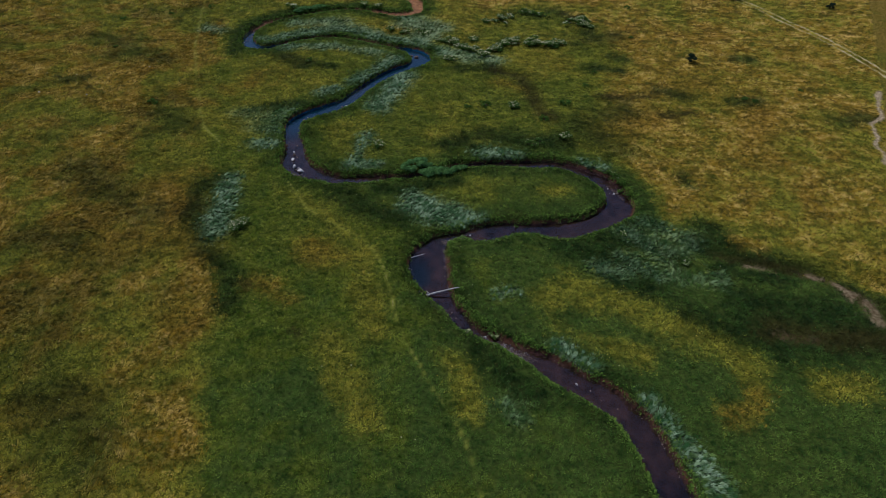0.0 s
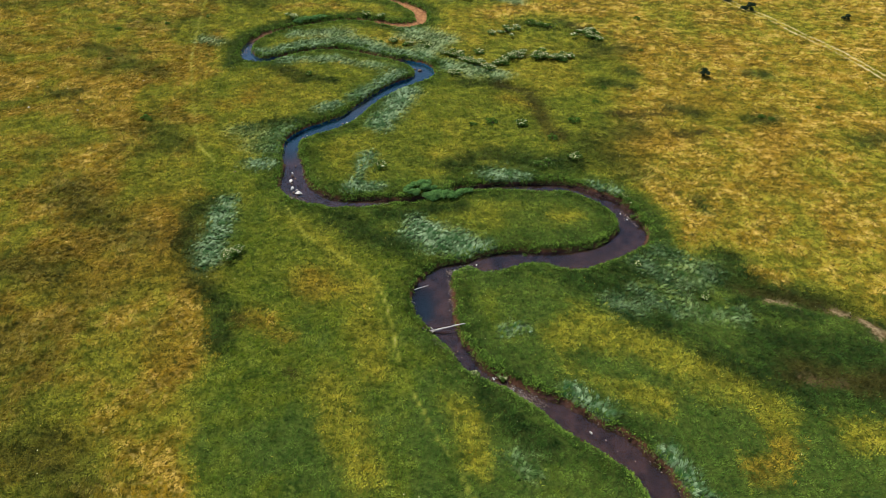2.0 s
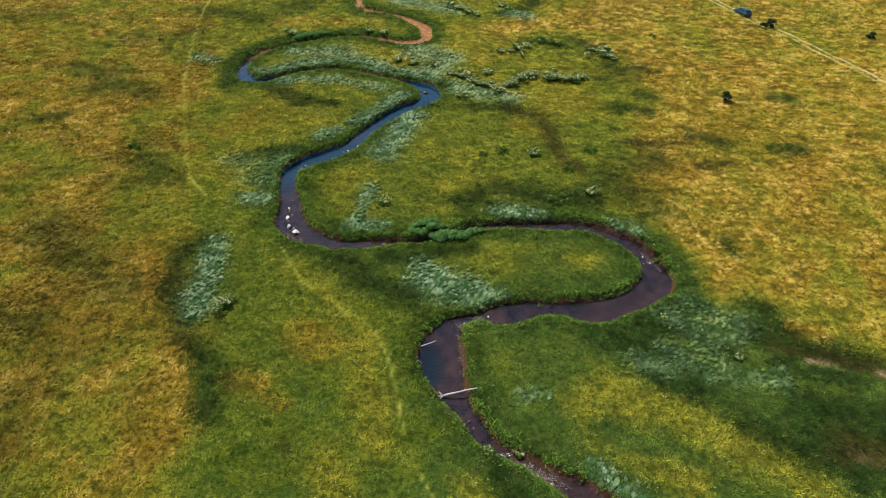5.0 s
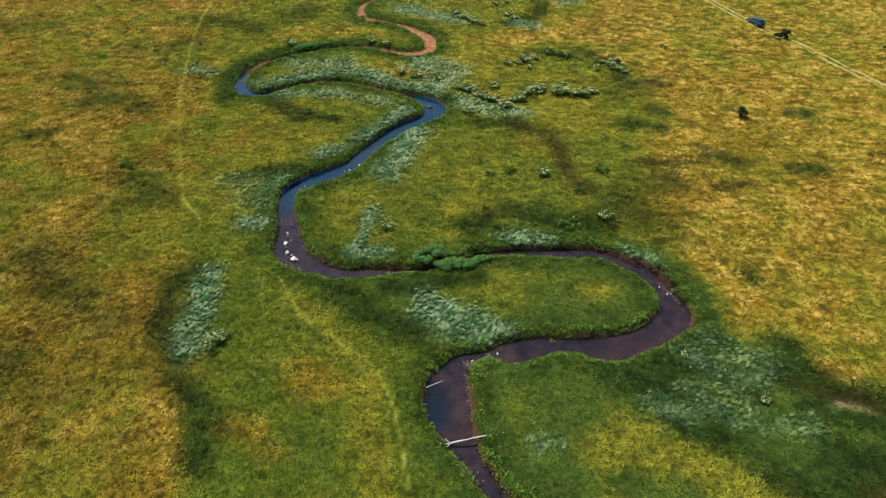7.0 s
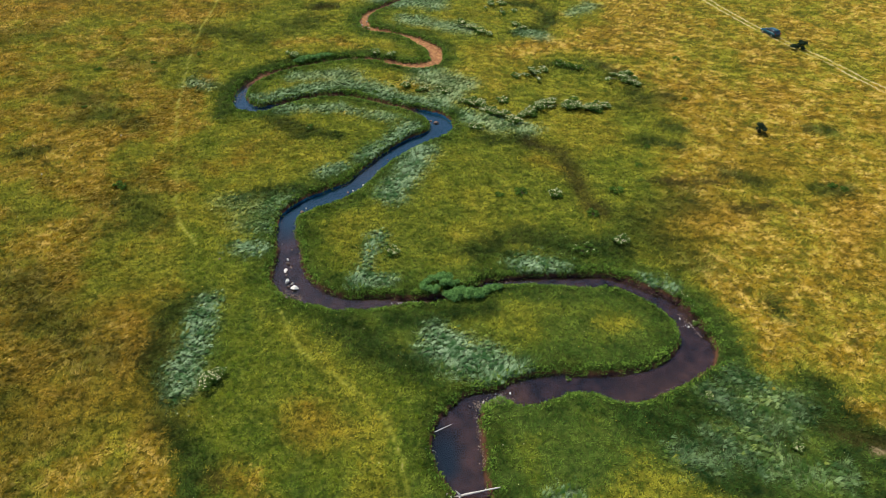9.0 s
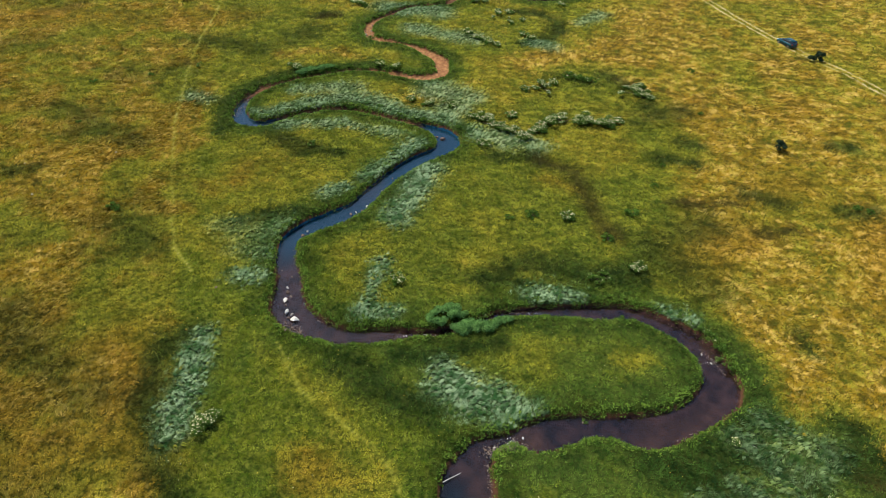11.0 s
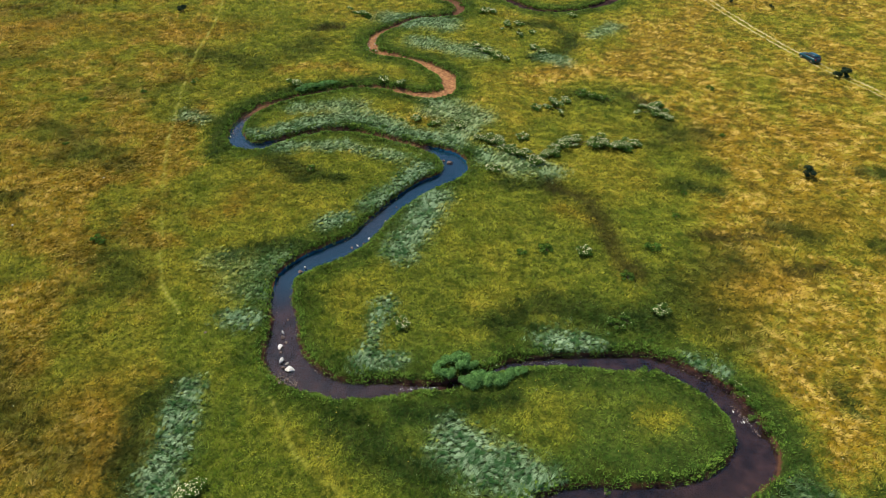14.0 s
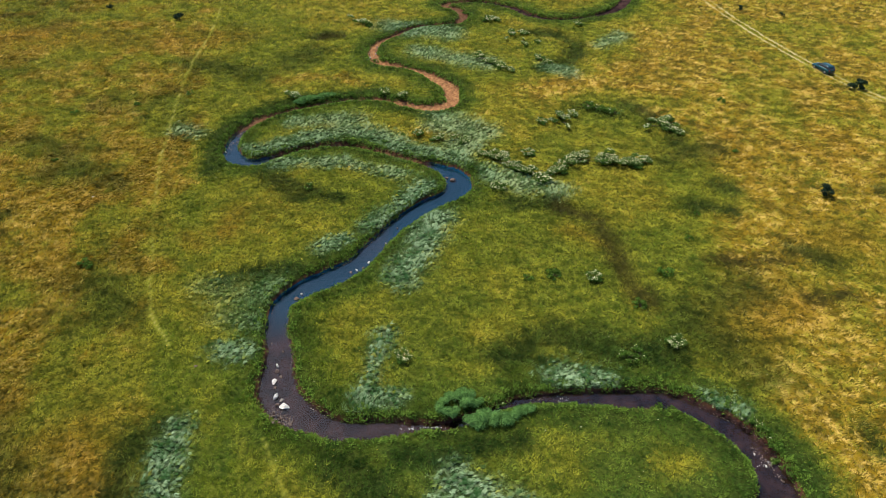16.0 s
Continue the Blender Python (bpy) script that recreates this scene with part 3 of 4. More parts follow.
creek_d = creek_d + 0.20 * ripples(GX, GY, 1.5, 61, 3)
DRY, LUSHY, SILV, WORN, SAND, FINE, RUSTY, DARK, COOL = growth(GX, GY)
PATHS = np.minimum(np.minimum(far_from(GX, GY, FOOTPATH), far_from(GX, GY, WEST_PATH)), far_from(GX, GY, TRACK) * 0.8)
WORN = np.where(PATHS < 2.5, WORN, 0)
beside = ease(creek_d, 3.2, 0.6) * ease(FINE + 0.3 * ripple(GX, GY, 6, 71), -0.6, 0.2) * ease(GY, 175, 150)
DRY, LUSHY = DRY * (1 - 0.85 * ease(creek_d, 4.5, 1.2)), np.maximum(LUSHY, 0.66 * beside)
GZ = relief(GX, GY, creek_d, creek_at)
pool = ease(np.hypot((GX - 2.3) / 1.45, (GY - 42.2) / 2.6), 1.25, 0.45)
trickle = ease(GY, 94.5, 96.5) * ease(GY, 104, 102) * ease(GX, 1.5, -1) * ease(GX, -21, -18)  # the loop where little water runs
# mask of the sky reflection painted on the creek bed
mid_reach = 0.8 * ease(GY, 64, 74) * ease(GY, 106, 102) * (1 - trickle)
GZ = GZ - 0.5 * pool * ease(creek_d, 0.0, -0.6)
BED = ease(creek_d, 0.26, -0.08)
for mud_line, mud_r in MUD_AT:
    BED = np.maximum(BED, 0.15 * ease(far_from(GX, GY, mud_line) / mud_r + 0.5 * FINE, 1.4, 0.4))
    SAND = np.maximum(SAND, (0.58 if mud_line[0][1] > 33 else 0.15) * ease(far_from(GX, GY, mud_line) / mud_r + 1.3 * FINE + 0.6 * ripple(GX, GY, 0.9, 66), 1.1, -0.2))
    LUSHY = LUSHY * (1 - 0.5 * ease(far_from(GX, GY, mud_line) / mud_r, 1.2, 0.5))
REDDISH = ease(GY, 103, 107) * ease(GY, 142, 134) * (1 - 0.55 * ease(GX, -7, -11) * ease(GY, 118, 115)) + 0.10 * ease(ripple(GX, GY, 7.0, 63), -0.1, 0.6) + 0.16 * ease(np.hypot(GX - 8.5, GY - 47.6), 2.2, 0.6) + 0.25 * ease(np.hypot(GX - 9.5, GY - 31.8), 4.5, 1.0)
SAND = np.maximum(SAND, 0.8 * ease(GY, 143, 147) * ease(creek_d, 0.4, 0.0) * ease(GX, 12, 9))
REDDISH = np.clip(REDDISH + ease(GY, 139, 144) * 0.35 + 0.4 * trickle, 0, 1) * (1 - ease(GX, 8, 11) * ease(GY, 140, 145))


def trodden_near(x, y):
    """The wear of the paths, worked out only where one is near."""
    out = np.zeros(x.shape)
    near = field(PATHS, x, y) < 1.6
    out[near] = trodden(x[near], y[near])
    return out


def mesh_of(name, verts, faces, material, smooth=False, colors=None):
    """A mesh from arrays; all faces have the same number of corners."""
    me = bpy.data.meshes.new(name)
    verts, faces = np.asarray(verts, np.float32), np.asarray(faces, np.int32)
    k = faces.shape[1]
    me.vertices.add(len(verts)), me.loops.add(faces.size), me.polygons.add(len(faces))
    me.vertices.foreach_set("co", verts.ravel())
    me.loops.foreach_set("vertex_index", faces.ravel())
    me.polygons.foreach_set("loop_start", np.arange(0, faces.size, k, dtype=np.int32))
    if smooth:
        me.polygons.foreach_set("use_smooth", np.ones(len(faces), bool))
    for key, values in (colors or {}).items():
        me.attributes.new(key, "FLOAT_COLOR", "POINT").data.foreach_set("color", np.asarray(values, np.float32).ravel())
    me.materials.append(material)
    me.update(calc_edges=True)
    return me


def stacked(*fields):
    return np.stack([np.clip(f, 0, 1).ravel() for f in fields], 1)


rows_n, cols_n = GX.shape
index = np.arange(rows_n * cols_n).reshape(rows_n, cols_n)
quads = np.stack([index[:-1, :-1], index[:-1, 1:], index[1:, 1:], index[1:, :-1]], -1).reshape(-1, 4)
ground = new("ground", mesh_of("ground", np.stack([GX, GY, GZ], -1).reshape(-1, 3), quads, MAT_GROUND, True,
    {"growth": stacked(DRY, LUSHY, SILV, WORN), "tints": stacked(RUSTY, DARK, pool, COOL), "bed": stacked(BED, REDDISH, mid_reach, SAND)}))
tagged(ground, "uneven meadow of green and sun-dried golden turf", "ground", kind="structure")

# the creek's water: a level sheet within the channel
WATER_Z = -0.70
wet = (creek_d < 0.5) & (GY < 150) & (GY > -60) & (np.abs(GX) < 80)
cell = wet[:-1, :-1] | wet[:-1, 1:] | wet[1:, 1:] | wet[1:, :-1]
wet_quads = quads.reshape(rows_n - 1, cols_n - 1, 4)[cell]
used, back = np.unique(wet_quads, return_inverse=True)
water_xyz = np.stack([GX.ravel()[used], GY.ravel()[used], np.full(len(used), WATER_Z)], 1)
water = new("water", mesh_of("water", water_xyz, back.reshape(-1, 4), MAT_WATER, True))
water.visible_shadow = False
tagged(water, "shallow clear creek water over reddish silt", "water", kind="structure")


def field(values, x, y):
    """A field of the ground's grid, read at any places."""
    fx, fy = np.interp(x, xs, np.arange(len(xs))), np.interp(y, ys, np.arange(len(ys)))
    ix, iy = np.minimum(fx.astype(int), len(xs) - 2), np.minimum(fy.astype(int), len(ys) - 2)
    fx, fy = fx - ix, fy - iy
    return (values[iy, ix] * (1 - fx) + values[iy, ix + 1] * fx) * (1 - fy) + (values[iy + 1, ix] * (1 - fx) + values[iy + 1, ix + 1] * fx) * fy


def height(x, y):
    return float(field(GZ, np.array([float(x)]), np.array([float(y)]))[0])


# ---- grass ----
def scattered(count, y0, y1, thin):
    """Places over the meadow's wedge, fewer towards the far end."""
    x, y = rng.uniform(-100, 130, count), rng.uniform(y0, y1, count)
    keep = (x > -31 - 0.44 * (y - 16)) & (x < 40 + 0.56 * (y - 16)) & (rng.random(count) < thin(y))
    return x[keep], y[keep]


def blades(name, x, y, per, length, width, lean, heading, follow, size, tone, material, label, bend=False, stray=0.4):
    """Tufts of tapering blades that fan out from their middle and lean with the heading as far as follow tells; tone is the shade of each tuft."""
    n = len(x)
    each = lambda v: np.repeat(np.broadcast_to(np.asarray(v, float), (n,)), per)
    turn, r = rng.uniform(0, 2 * math.pi, n * per), np.sqrt(rng.random(n * per))
    X, Y = each(x) + np.cos(turn) * r * each(size), each(y) + np.sin(turn) * r * each(size)
    Z = field(GZ, X, Y) - 0.02
    f, h = each(follow), each(heading) + rng.normal(0, stray, n * per)
    a = np.arctan2((1 - f) * np.sin(turn) + f * np.sin(h), (1 - f) * np.cos(turn) + f * np.cos(h))
    worn = trodden_near(X, Y)
    tall = each(length) * rng.uniform(0.7, 1.25, n * per) * (1 - 0.35 * r * r) * (1 - 0.65 * worn)
    tip = np.clip(each(lean) * (f + (1 - f) * (0.35 + 0.75 * r)) + rng.normal(0, 0.14, n * per), 0.1, 1.4)
    wide = each(width) * rng.uniform(0.7, 1.3, n * per) / 2
    side = np.stack([-np.sin(a) * wide, np.cos(a) * wide, 0 * a], 1)
    root = np.stack([X, Y, Z], 1)
    ahead = np.stack([np.cos(a), np.sin(a), 0 * a], 1)
    up = np.array([0, 0, 1.0])
    end = root + ahead * (tall * np.sin(tip))[:, None] + up * (tall * np.cos(tip))[:, None]
    if bend:
        mid = root + ahead * (tall * 0.30 * np.sin(tip))[:, None] + up * (tall * 0.62 * np.cos(tip * 0.7))[:, None]
        verts = np.stack([root - side * 0.6, root + side * 0.6, mid - side, mid + side, end], 1).reshape(-1, 3)
        base = np.arange(n * per)[:, None] * 5
        faces = np.concatenate([base + [0, 1, 3], base + [0, 3, 2], base + [2, 3, 4]], 0)
        k = 5
    else:
        verts = np.stack([root - side, root + side, end], 1).reshape(-1, 3)
        faces = np.arange(n * per * 3).reshape(-1, 3)
        k = 3
    X, Y = X + each(rng.normal(0, 0.55, n)), Y + each(rng.normal(0, 0.55, n))
    g = [np.repeat(np.clip(field(v, X, Y), 0, 1), k) for v in (DRY, LUSHY, SILV)] + [np.repeat(worn, k)]
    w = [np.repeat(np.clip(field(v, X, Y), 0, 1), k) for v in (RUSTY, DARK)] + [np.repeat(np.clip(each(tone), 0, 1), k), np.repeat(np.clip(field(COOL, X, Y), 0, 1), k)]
    mingle = np.repeat(each(rng.normal(0, 0.22, n) + 0.35 * ripples(x, y, 1.5, 151, 2)), k)
    g[0] = np.clip(g[0] * (1 + mingle), 0, 1)
    w[0] = np.clip(w[0] * (1 - 1.6 * mingle), 0, 1)
    ob = new(name, mesh_of(name, verts, faces, material, False, {"growth": np.stack(g, 1), "tints": np.stack(w, 1)}))
    return tagged(ob, label, "grass", kind="stuff")


def grassy(x, y, bank):
    """Where turf can stand: off the water, the mud and the sand, and seldom on the paths."""
    return (field(creek_d, x, y) > bank) & (field(BED, x, y) < 0.25 + 0.2 * rng.random(len(x))) & (rng.random(len(x)) > 0.9 * trodden_near(x, y)) & (field(SAND, x, y) < 0.4)


def tone_at(x, y, mean=0.5):
    """The shade of tufts: by drifts that the wind has combed from west to east, and from tuft to tuft."""
    drift = ripples(0.62 * x + 0.1 * y, 1.55 * y, 1.1, 141, 3, 0.7)
    far = ease(y, 60, 120)
    spot = (1 - far) * ripple(0.85 * x, 1.2 * y, 0.42, 145) + far * ripple(0.85 * x, 1.2 * y, 0.75, 147)
    return mean + 0.58 * drift + 0.44 * spot + rng.normal(0, 0.07, len(x))


wind = lambda x, y: 0.2 + 1.0 * ripples(x, y, 5.0, 81, 2) + 0.9 * ripple(x, y, 1.6, 83)
laid = lambda x, y: 0.1 + 0.9 * ripples(x, y, 4.0, 85, 2) + 0.8 * ripple(x, y, 0.9, 87)
thin_out = lambda y: np.interp(y, [10, 62, 100, 130, 168], [1.0, 1.0, 0.60, 0.34, 0.22])
# a short sward over all
x, y = scattered(800000, 12, 168, thin_out)
keep = grassy(x, y, 0.12)
x, y = x[keep], y[keep]
dry_here, lush_here = field(DRY, x, y), field(LUSHY, x, y)
far_size = np.interp(y, [60, 160], [1.0, 1.7])
blades("meadow_grass", x, y, 2, (0.17 + 0.08 * dry_here + 0.08 * lush_here) * far_size, 0.075 * far_size, 0.9, laid(x, y), 0.35 + 0.3 * dry_here, 0.12, tone_at(x, y), MAT_TURF,
    "short meadow turf, green with golden dry patches")

# tufts that stand out of the sward
x, y = scattered(330000, 12, 168, thin_out)
keep = grassy(x, y, 0.3) & (field(SILV, x, y) < 0.7)
x, y = x[keep], y[keep]
dry_here, lush_here = field(DRY, x, y), field(LUSHY, x, y)
far_size = np.interp(y, [55, 160], [1.0, 1.75])
big = rng.uniform(0.7, 1.35, len(x)) * far_size
blades("tussock_grass", x, y, 9, (0.27 + 0.12 * dry_here + 0.16 * lush_here) * big, 0.050 * far_size, 0.95 + 0.2 * dry_here, laid(x, y), 0.30 + 0.40 * ease(dry_here, 0.3, 0.9), 0.13 * big, tone_at(x, y), MAT_TURF,
    "tufts of taller meadow grass, green and straw-coloured")

# tall grass that the wind has laid over in locks
x, y = scattered(620000, 12, 168, lambda y: np.interp(y, [10, 70, 168], [1.0, 0.8, 0.4]))
keep = (rng.random(len(x)) < field(SILV, x, y)) & (field(creek_d, x, y) > 0.2)
x, y = x[keep], y[keep]
far_size = np.interp(y, [55, 160], [1.0, 1.35])
lock = ripples(x, y, 0.8, 143, 2, 0.6)
blades("lodged_grass", x, y, 13, rng.uniform(0.28, 0.55, len(x)), 0.036 * far_size, 1.0, wind(x, y), 0.85, 0.12 * far_size, 0.55 + 0.42 * lock + rng.normal(0, 0.15, len(x)) + 0.08 * ease(y, 70, 95), MAT_REED,
    "tall silvery grass laid over by the wind", True, 0.22)

# leafy growth that hangs over the creek's banks
k = rng.integers(120, len(course) - 60, 52000)
turn = rng.uniform(0, 2 * math.pi, len(k))
reach = np.maximum(course[k, 2], 0.7) / 2 + rng.uniform(0.0, 1.5, len(k))
x, y = course[k, 0] + np.cos(turn) * reach, course[k, 1] + np.sin(turn) * reach
d = field(creek_d, x, y)
keep = (d > 0.0) & (d < 1.1) & (rng.random(len(x)) < (1.15 - d) * ease(ripples(x, y, 1.2, 99, 2), -0.8, 0.3)) & (y > 10) & (y < 160)
x, y = x[keep], y[keep]
blades("bank_grass", x, y, 5, rng.uniform(0.16, 0.40, len(x)), 0.08, 0.85, rng.uniform(0, 6.28, len(x)), 0.3, 0.14, 0.5, MAT_FRINGE,
    "leafy green sedge along the creek's banks", True)


# ---- things ----
def part(name, me, parent=None, label="", at=None):
    """One mesh object, under a thing or a part where a parent is given."""
    ob = new(name, me)
    if parent is not None:
        ob.parent = parent
    if at is not None:
        ob.matrix_basis = at
    return tagged(ob, label) if label else ob


def from_bm(name, bm, material, smooth=False):
    me = bpy.data.meshes.new(name)
    bmesh.ops.recalc_face_normals(bm, faces=bm.faces)
    bm.to_mesh(me)
    bm.free()
    me.materials.append(material)
    for p in me.polygons:
        p.use_smooth = smooth
    return me


def tube(points, radii, sides=8):
    """A round, tapering body along a chain of places, closed at its ends."""
    bm = bmesh.new()
    rings = []
    for i, (p, r) in enumerate(zip(points, radii)):
        p = Vector(p)
        way = (Vector(points[min(i + 1, len(points) - 1)]) - Vector(points[max(i - 1, 0)])).normalized()
        a = way.orthogonal().normalized()
        b = way.cross(a)
        rings.append([bm.verts.new(p + (a * math.cos(t) + b * math.sin(t)) * r) for t in (2 * math.pi * k / sides for k in range(sides))])
    for low, high in zip(rings, rings[1:]):
        for k in range(sides):
            bm.faces.new((low[k], low[(k + 1) % sides], high[(k + 1) % sides], high[k]))
    bm.faces.new(rings[0][::-1]), bm.faces.new(rings[-1])
    return bm


# stones
def stone_mesh(seed, flat):
    bm = bmesh.new()
    bmesh.ops.create_icosphere(bm, subdivisions=2, radius=1.0)
    r = random.Random(seed)
    cuts = [(Vector((r.uniform(-1, 1), r.uniform(-1, 1), r.uniform(-0.6, 1))).normalized(), r.uniform(0.30, 0.62)) for _ in range(13)]
    for v in bm.verts:
        for way, limit in cuts:
            over = v.co.dot(way) - limit
            if over > 0:
                v.co -= way * over * 0.98
        v.co *= 1 + 0.10 * noise.noise(v.co * 1.7 + Vector((seed, 0, 0)))
        v.co.z *= flat
    return bm


STONES = [from_bm("stone", stone_mesh(s, f), m) for m in (MAT_STONE, MAT_PALE_STONE) for s, f in ((1, 0.55), (2, 0.7), (3, 0.45), (4, 0.6), (5, 0.8))]


def stone(x, y, size, label, group, kind=0, sunk=0.35, in_water=False, pale=False):
    me = STONES[kind % 5 + 5 * pale]
    ob = new("stone", me)
    z = max(height(x, y), WATER_Z if in_water else -9)
    ob.matrix_world = Matrix.LocRotScale((x, y, z + size * (0.5 - sunk) * 0.6), Euler((random.uniform(-0.2, 0.2), random.uniform(-0.2, 0.2), random.uniform(0, 6.28))), (size / 2, size / 2 * random.uniform(0.7, 1.0), size / 2))
    return tagged(ob, label, "stone", group)


# pale boulders in the shallows of the bend
for i, (x, y, s) in enumerate(((-13.35, 62.35, 0.85), (-12.95, 60.75, 0.75), (-12.1, 59.75, 0.95), (-12.75, 60.05, 0.5), (-13.3, 63.4, 0.55), (-13.2, 61.75, 0.4), (-13.45, 64.1, 0.4),
        (-12.45, 60.5, 0.4), (-12.2, 58.75, 0.45), (-13.2, 65.6, 0.3), (-11.35, 58.2, 0.4), (-12.9, 58.9, 0.5), (-12.55, 57.9, 0.45), (-12.9, 62.9, 0.4), (-12.3, 58.3, 0.35))):
    s, x, y = s * 1.25, x + 0.1, y + 0.8
    stone(x, y, s, "pale angular boulder standing in shallow creek water" if s > 0.6 else "grey stone lying in shallow creek water", "boulders in the bend", i, 0.3, True, s > 0.75)
# flat stones that break the surface further up
for i, (x, y, s) in enumerate(((-12.9, 73.0, 0.75), (-10.7, 73.9, 0.7), (-12.5, 73.7, 0.5), (-7.9, 76.8, 0.65), (-7.3, 77.1, 0.5), (-6.7, 77.5, 0.5), (-6.2, 78.3, 0.55), (-5.9, 77.9, 0.4), (-4.5, 81.4, 0.45), (3.3, 93.4, 1.1), (2.6, 94.0, 0.7), (-14.3, 67.4, 0.3), (-3.3, 84.0, 0.4))):
    stone(x, y, s, "flat grey stone just above the water", "stones in the middle creek", i + 2, 0.42, True)
# riffle and lower reach
for i, (x, y, s) in enumerate(((15.6, 27.6, 0.42), (16.6, 26.9, 0.28), (18.5, 25.0, 0.25), (17.3, 25.9, 0.2), (10.2, 31.3, 0.4), (9.8, 31.5, 0.45), (10.7, 31.1, 0.35), (11.2, 30.6, 0.4), (9.3, 32.1, 0.35), (8.7, 32.3, 0.3), (10.4, 31.7, 0.3), (11.6, 30.2, 0.3),
        (8.0, 32.8, 0.3), (7.4, 33.2, 0.3), (2.5, 38.4, 0.35), (2.2, 38.6, 0.3), (5.0, 46.7, 0.3), (5.7, 46.9, 0.35), (6.2, 46.8, 0.3), (6.9, 47.2, 0.4), (7.5, 47.3, 0.35), (8.1, 47.7, 0.35), (7.0, 46.8, 0.25), (4.9, 42.5, 0.22), (4.9, 41.3, 0.2), (5.3, 36.3, 0.3), (5.6, 35.6, 0.25))):
    stone(x, y, s, "small wet stone in the riffle" if i > 3 else "small pale stone in the creek", "stones in the lower creek", i + 1, 0.38, True)
# along the outer bend and the red gravel
for i, (x, y, s) in enumerate(((13.3, 49.0, 0.4), (25.9, 55.9, 0.35), (26.4, 54.9, 0.3), (27.2, 53.6, 0.4), (-9.0, 60.4, 0.3), (-24.9, 103.3, 0.5), (-25.6, 101.6, 0.45), (-25.2, 104.0, 0.5), (-26.1, 99.3, 0.5), (-24.0, 104.9, 0.45), (-22.3, 107.5, 0.4), (-26.2, 98.2, 0.4),
        (0.1, 110.6, 0.8), (-9.4, 126.5, 0.7), (-9.2, 128.4, 0.8), (-8.3, 130.2, 0.6), (-9.4, 130.0, 0.55), (-8.2, 132.9, 0.6), (-7.4, 134.6, 0.6), (-6.4, 135.8, 0.5), (-8.0, 127.6, 0.5), (-5.9, 125.0, 0.5), (-20.1, 64.3, 0.5))):
    stone(x, y, s, "weathered stone at the edge of the creek", "stones along the banks", i, 0.35, i < 12)
# pale stones on the western turf
for x, y, s in ((-51.6, 80.5, 0.6), (-53.0, 86.5, 0.4), (-48.5, 86.0, 0.35), (-38.5, 88.6, 0.45), (-44.6, 79.5, 0.5)):
    stone(x, y, s, "pale stone lying in the dry turf", "stones in the meadow", 3, 0.3, False, True)


# fallen timber
def fallen_log():
    thing = tagged(new("fallen_log"), "bleached fallen log lying across the creek", "log")
    a, b = Vector((3.25, 38.7, WATER_Z + 0.14)), Vector((6.2, 38.95, 0.10))
    pts, radii = [], []
    for i in range(9):
        t = i / 8
        pts.append(a.lerp(b, t) + Vector((0, 0, 0.05 * math.sin(3.1 * t) + 0.015 * math.sin(11 * t))))
        radii.append(0.090 - 0.042 * t + 0.01 * math.sin(9 * t))
    part("trunk", from_bm("trunk", tube(pts, radii, 10), MAT_LOG, True), thing)
    for k, (dx, dy, dz) in enumerate(((-0.35, 0.30, 0.22), (-0.42, -0.05, 0.05), (-0.22, -0.32, 0.12), (-0.15, 0.22, -0.05), (-0.28, 0.12, 0.34))):
        root = from_bm("root", tube([a, a + Vector((dx, dy, dz)) * 0.6, a + Vector((dx * 1.1, dy * 1.2, dz))], [0.08, 0.05, 0.02], 6), MAT_LOG, True)
        part("root", root, thing)
    t = 0.62
    p = a.lerp(b, t)
    part("branch_stub", from_bm("branch_stub", tube([p, p + Vector((0.05, 0.12, 0.20))], [0.035, 0.02], 6), MAT_LOG, True), thing)
    return thing


def drift_pole(points, radius, label):
    thing = tube(points, [radius, radius * 0.9, radius * 0.7, radius * 0.5], 8)
    return tagged(new("drift_pole", from_bm("drift_pole", thing, MAT_LOG, True)), label, "branch", "poles in the pool")


fallen_log()
drift_pole([(1.5, 43.95, -0.38), (1.95, 44.25, -0.50), (2.45, 44.55, -0.62), (2.95, 44.85, -0.72)], 0.045, "thin bleached pole leaning from the bank into the pool")
drift_pole([(0.7, 42.3, -0.05), (0.95, 42.35, -0.25), (1.25, 42.4, -0.48), (1.5, 42.42, -0.68)], 0.03, "short pale stick on the pool's edge")
drift_pole([(25.5, 46.9, -0.1), (25.8, 46.5, -0.05), (26.2, 46.3, 0.03), (26.5, 46.0, 0.08)], 0.03, "short pale stick on the bank")


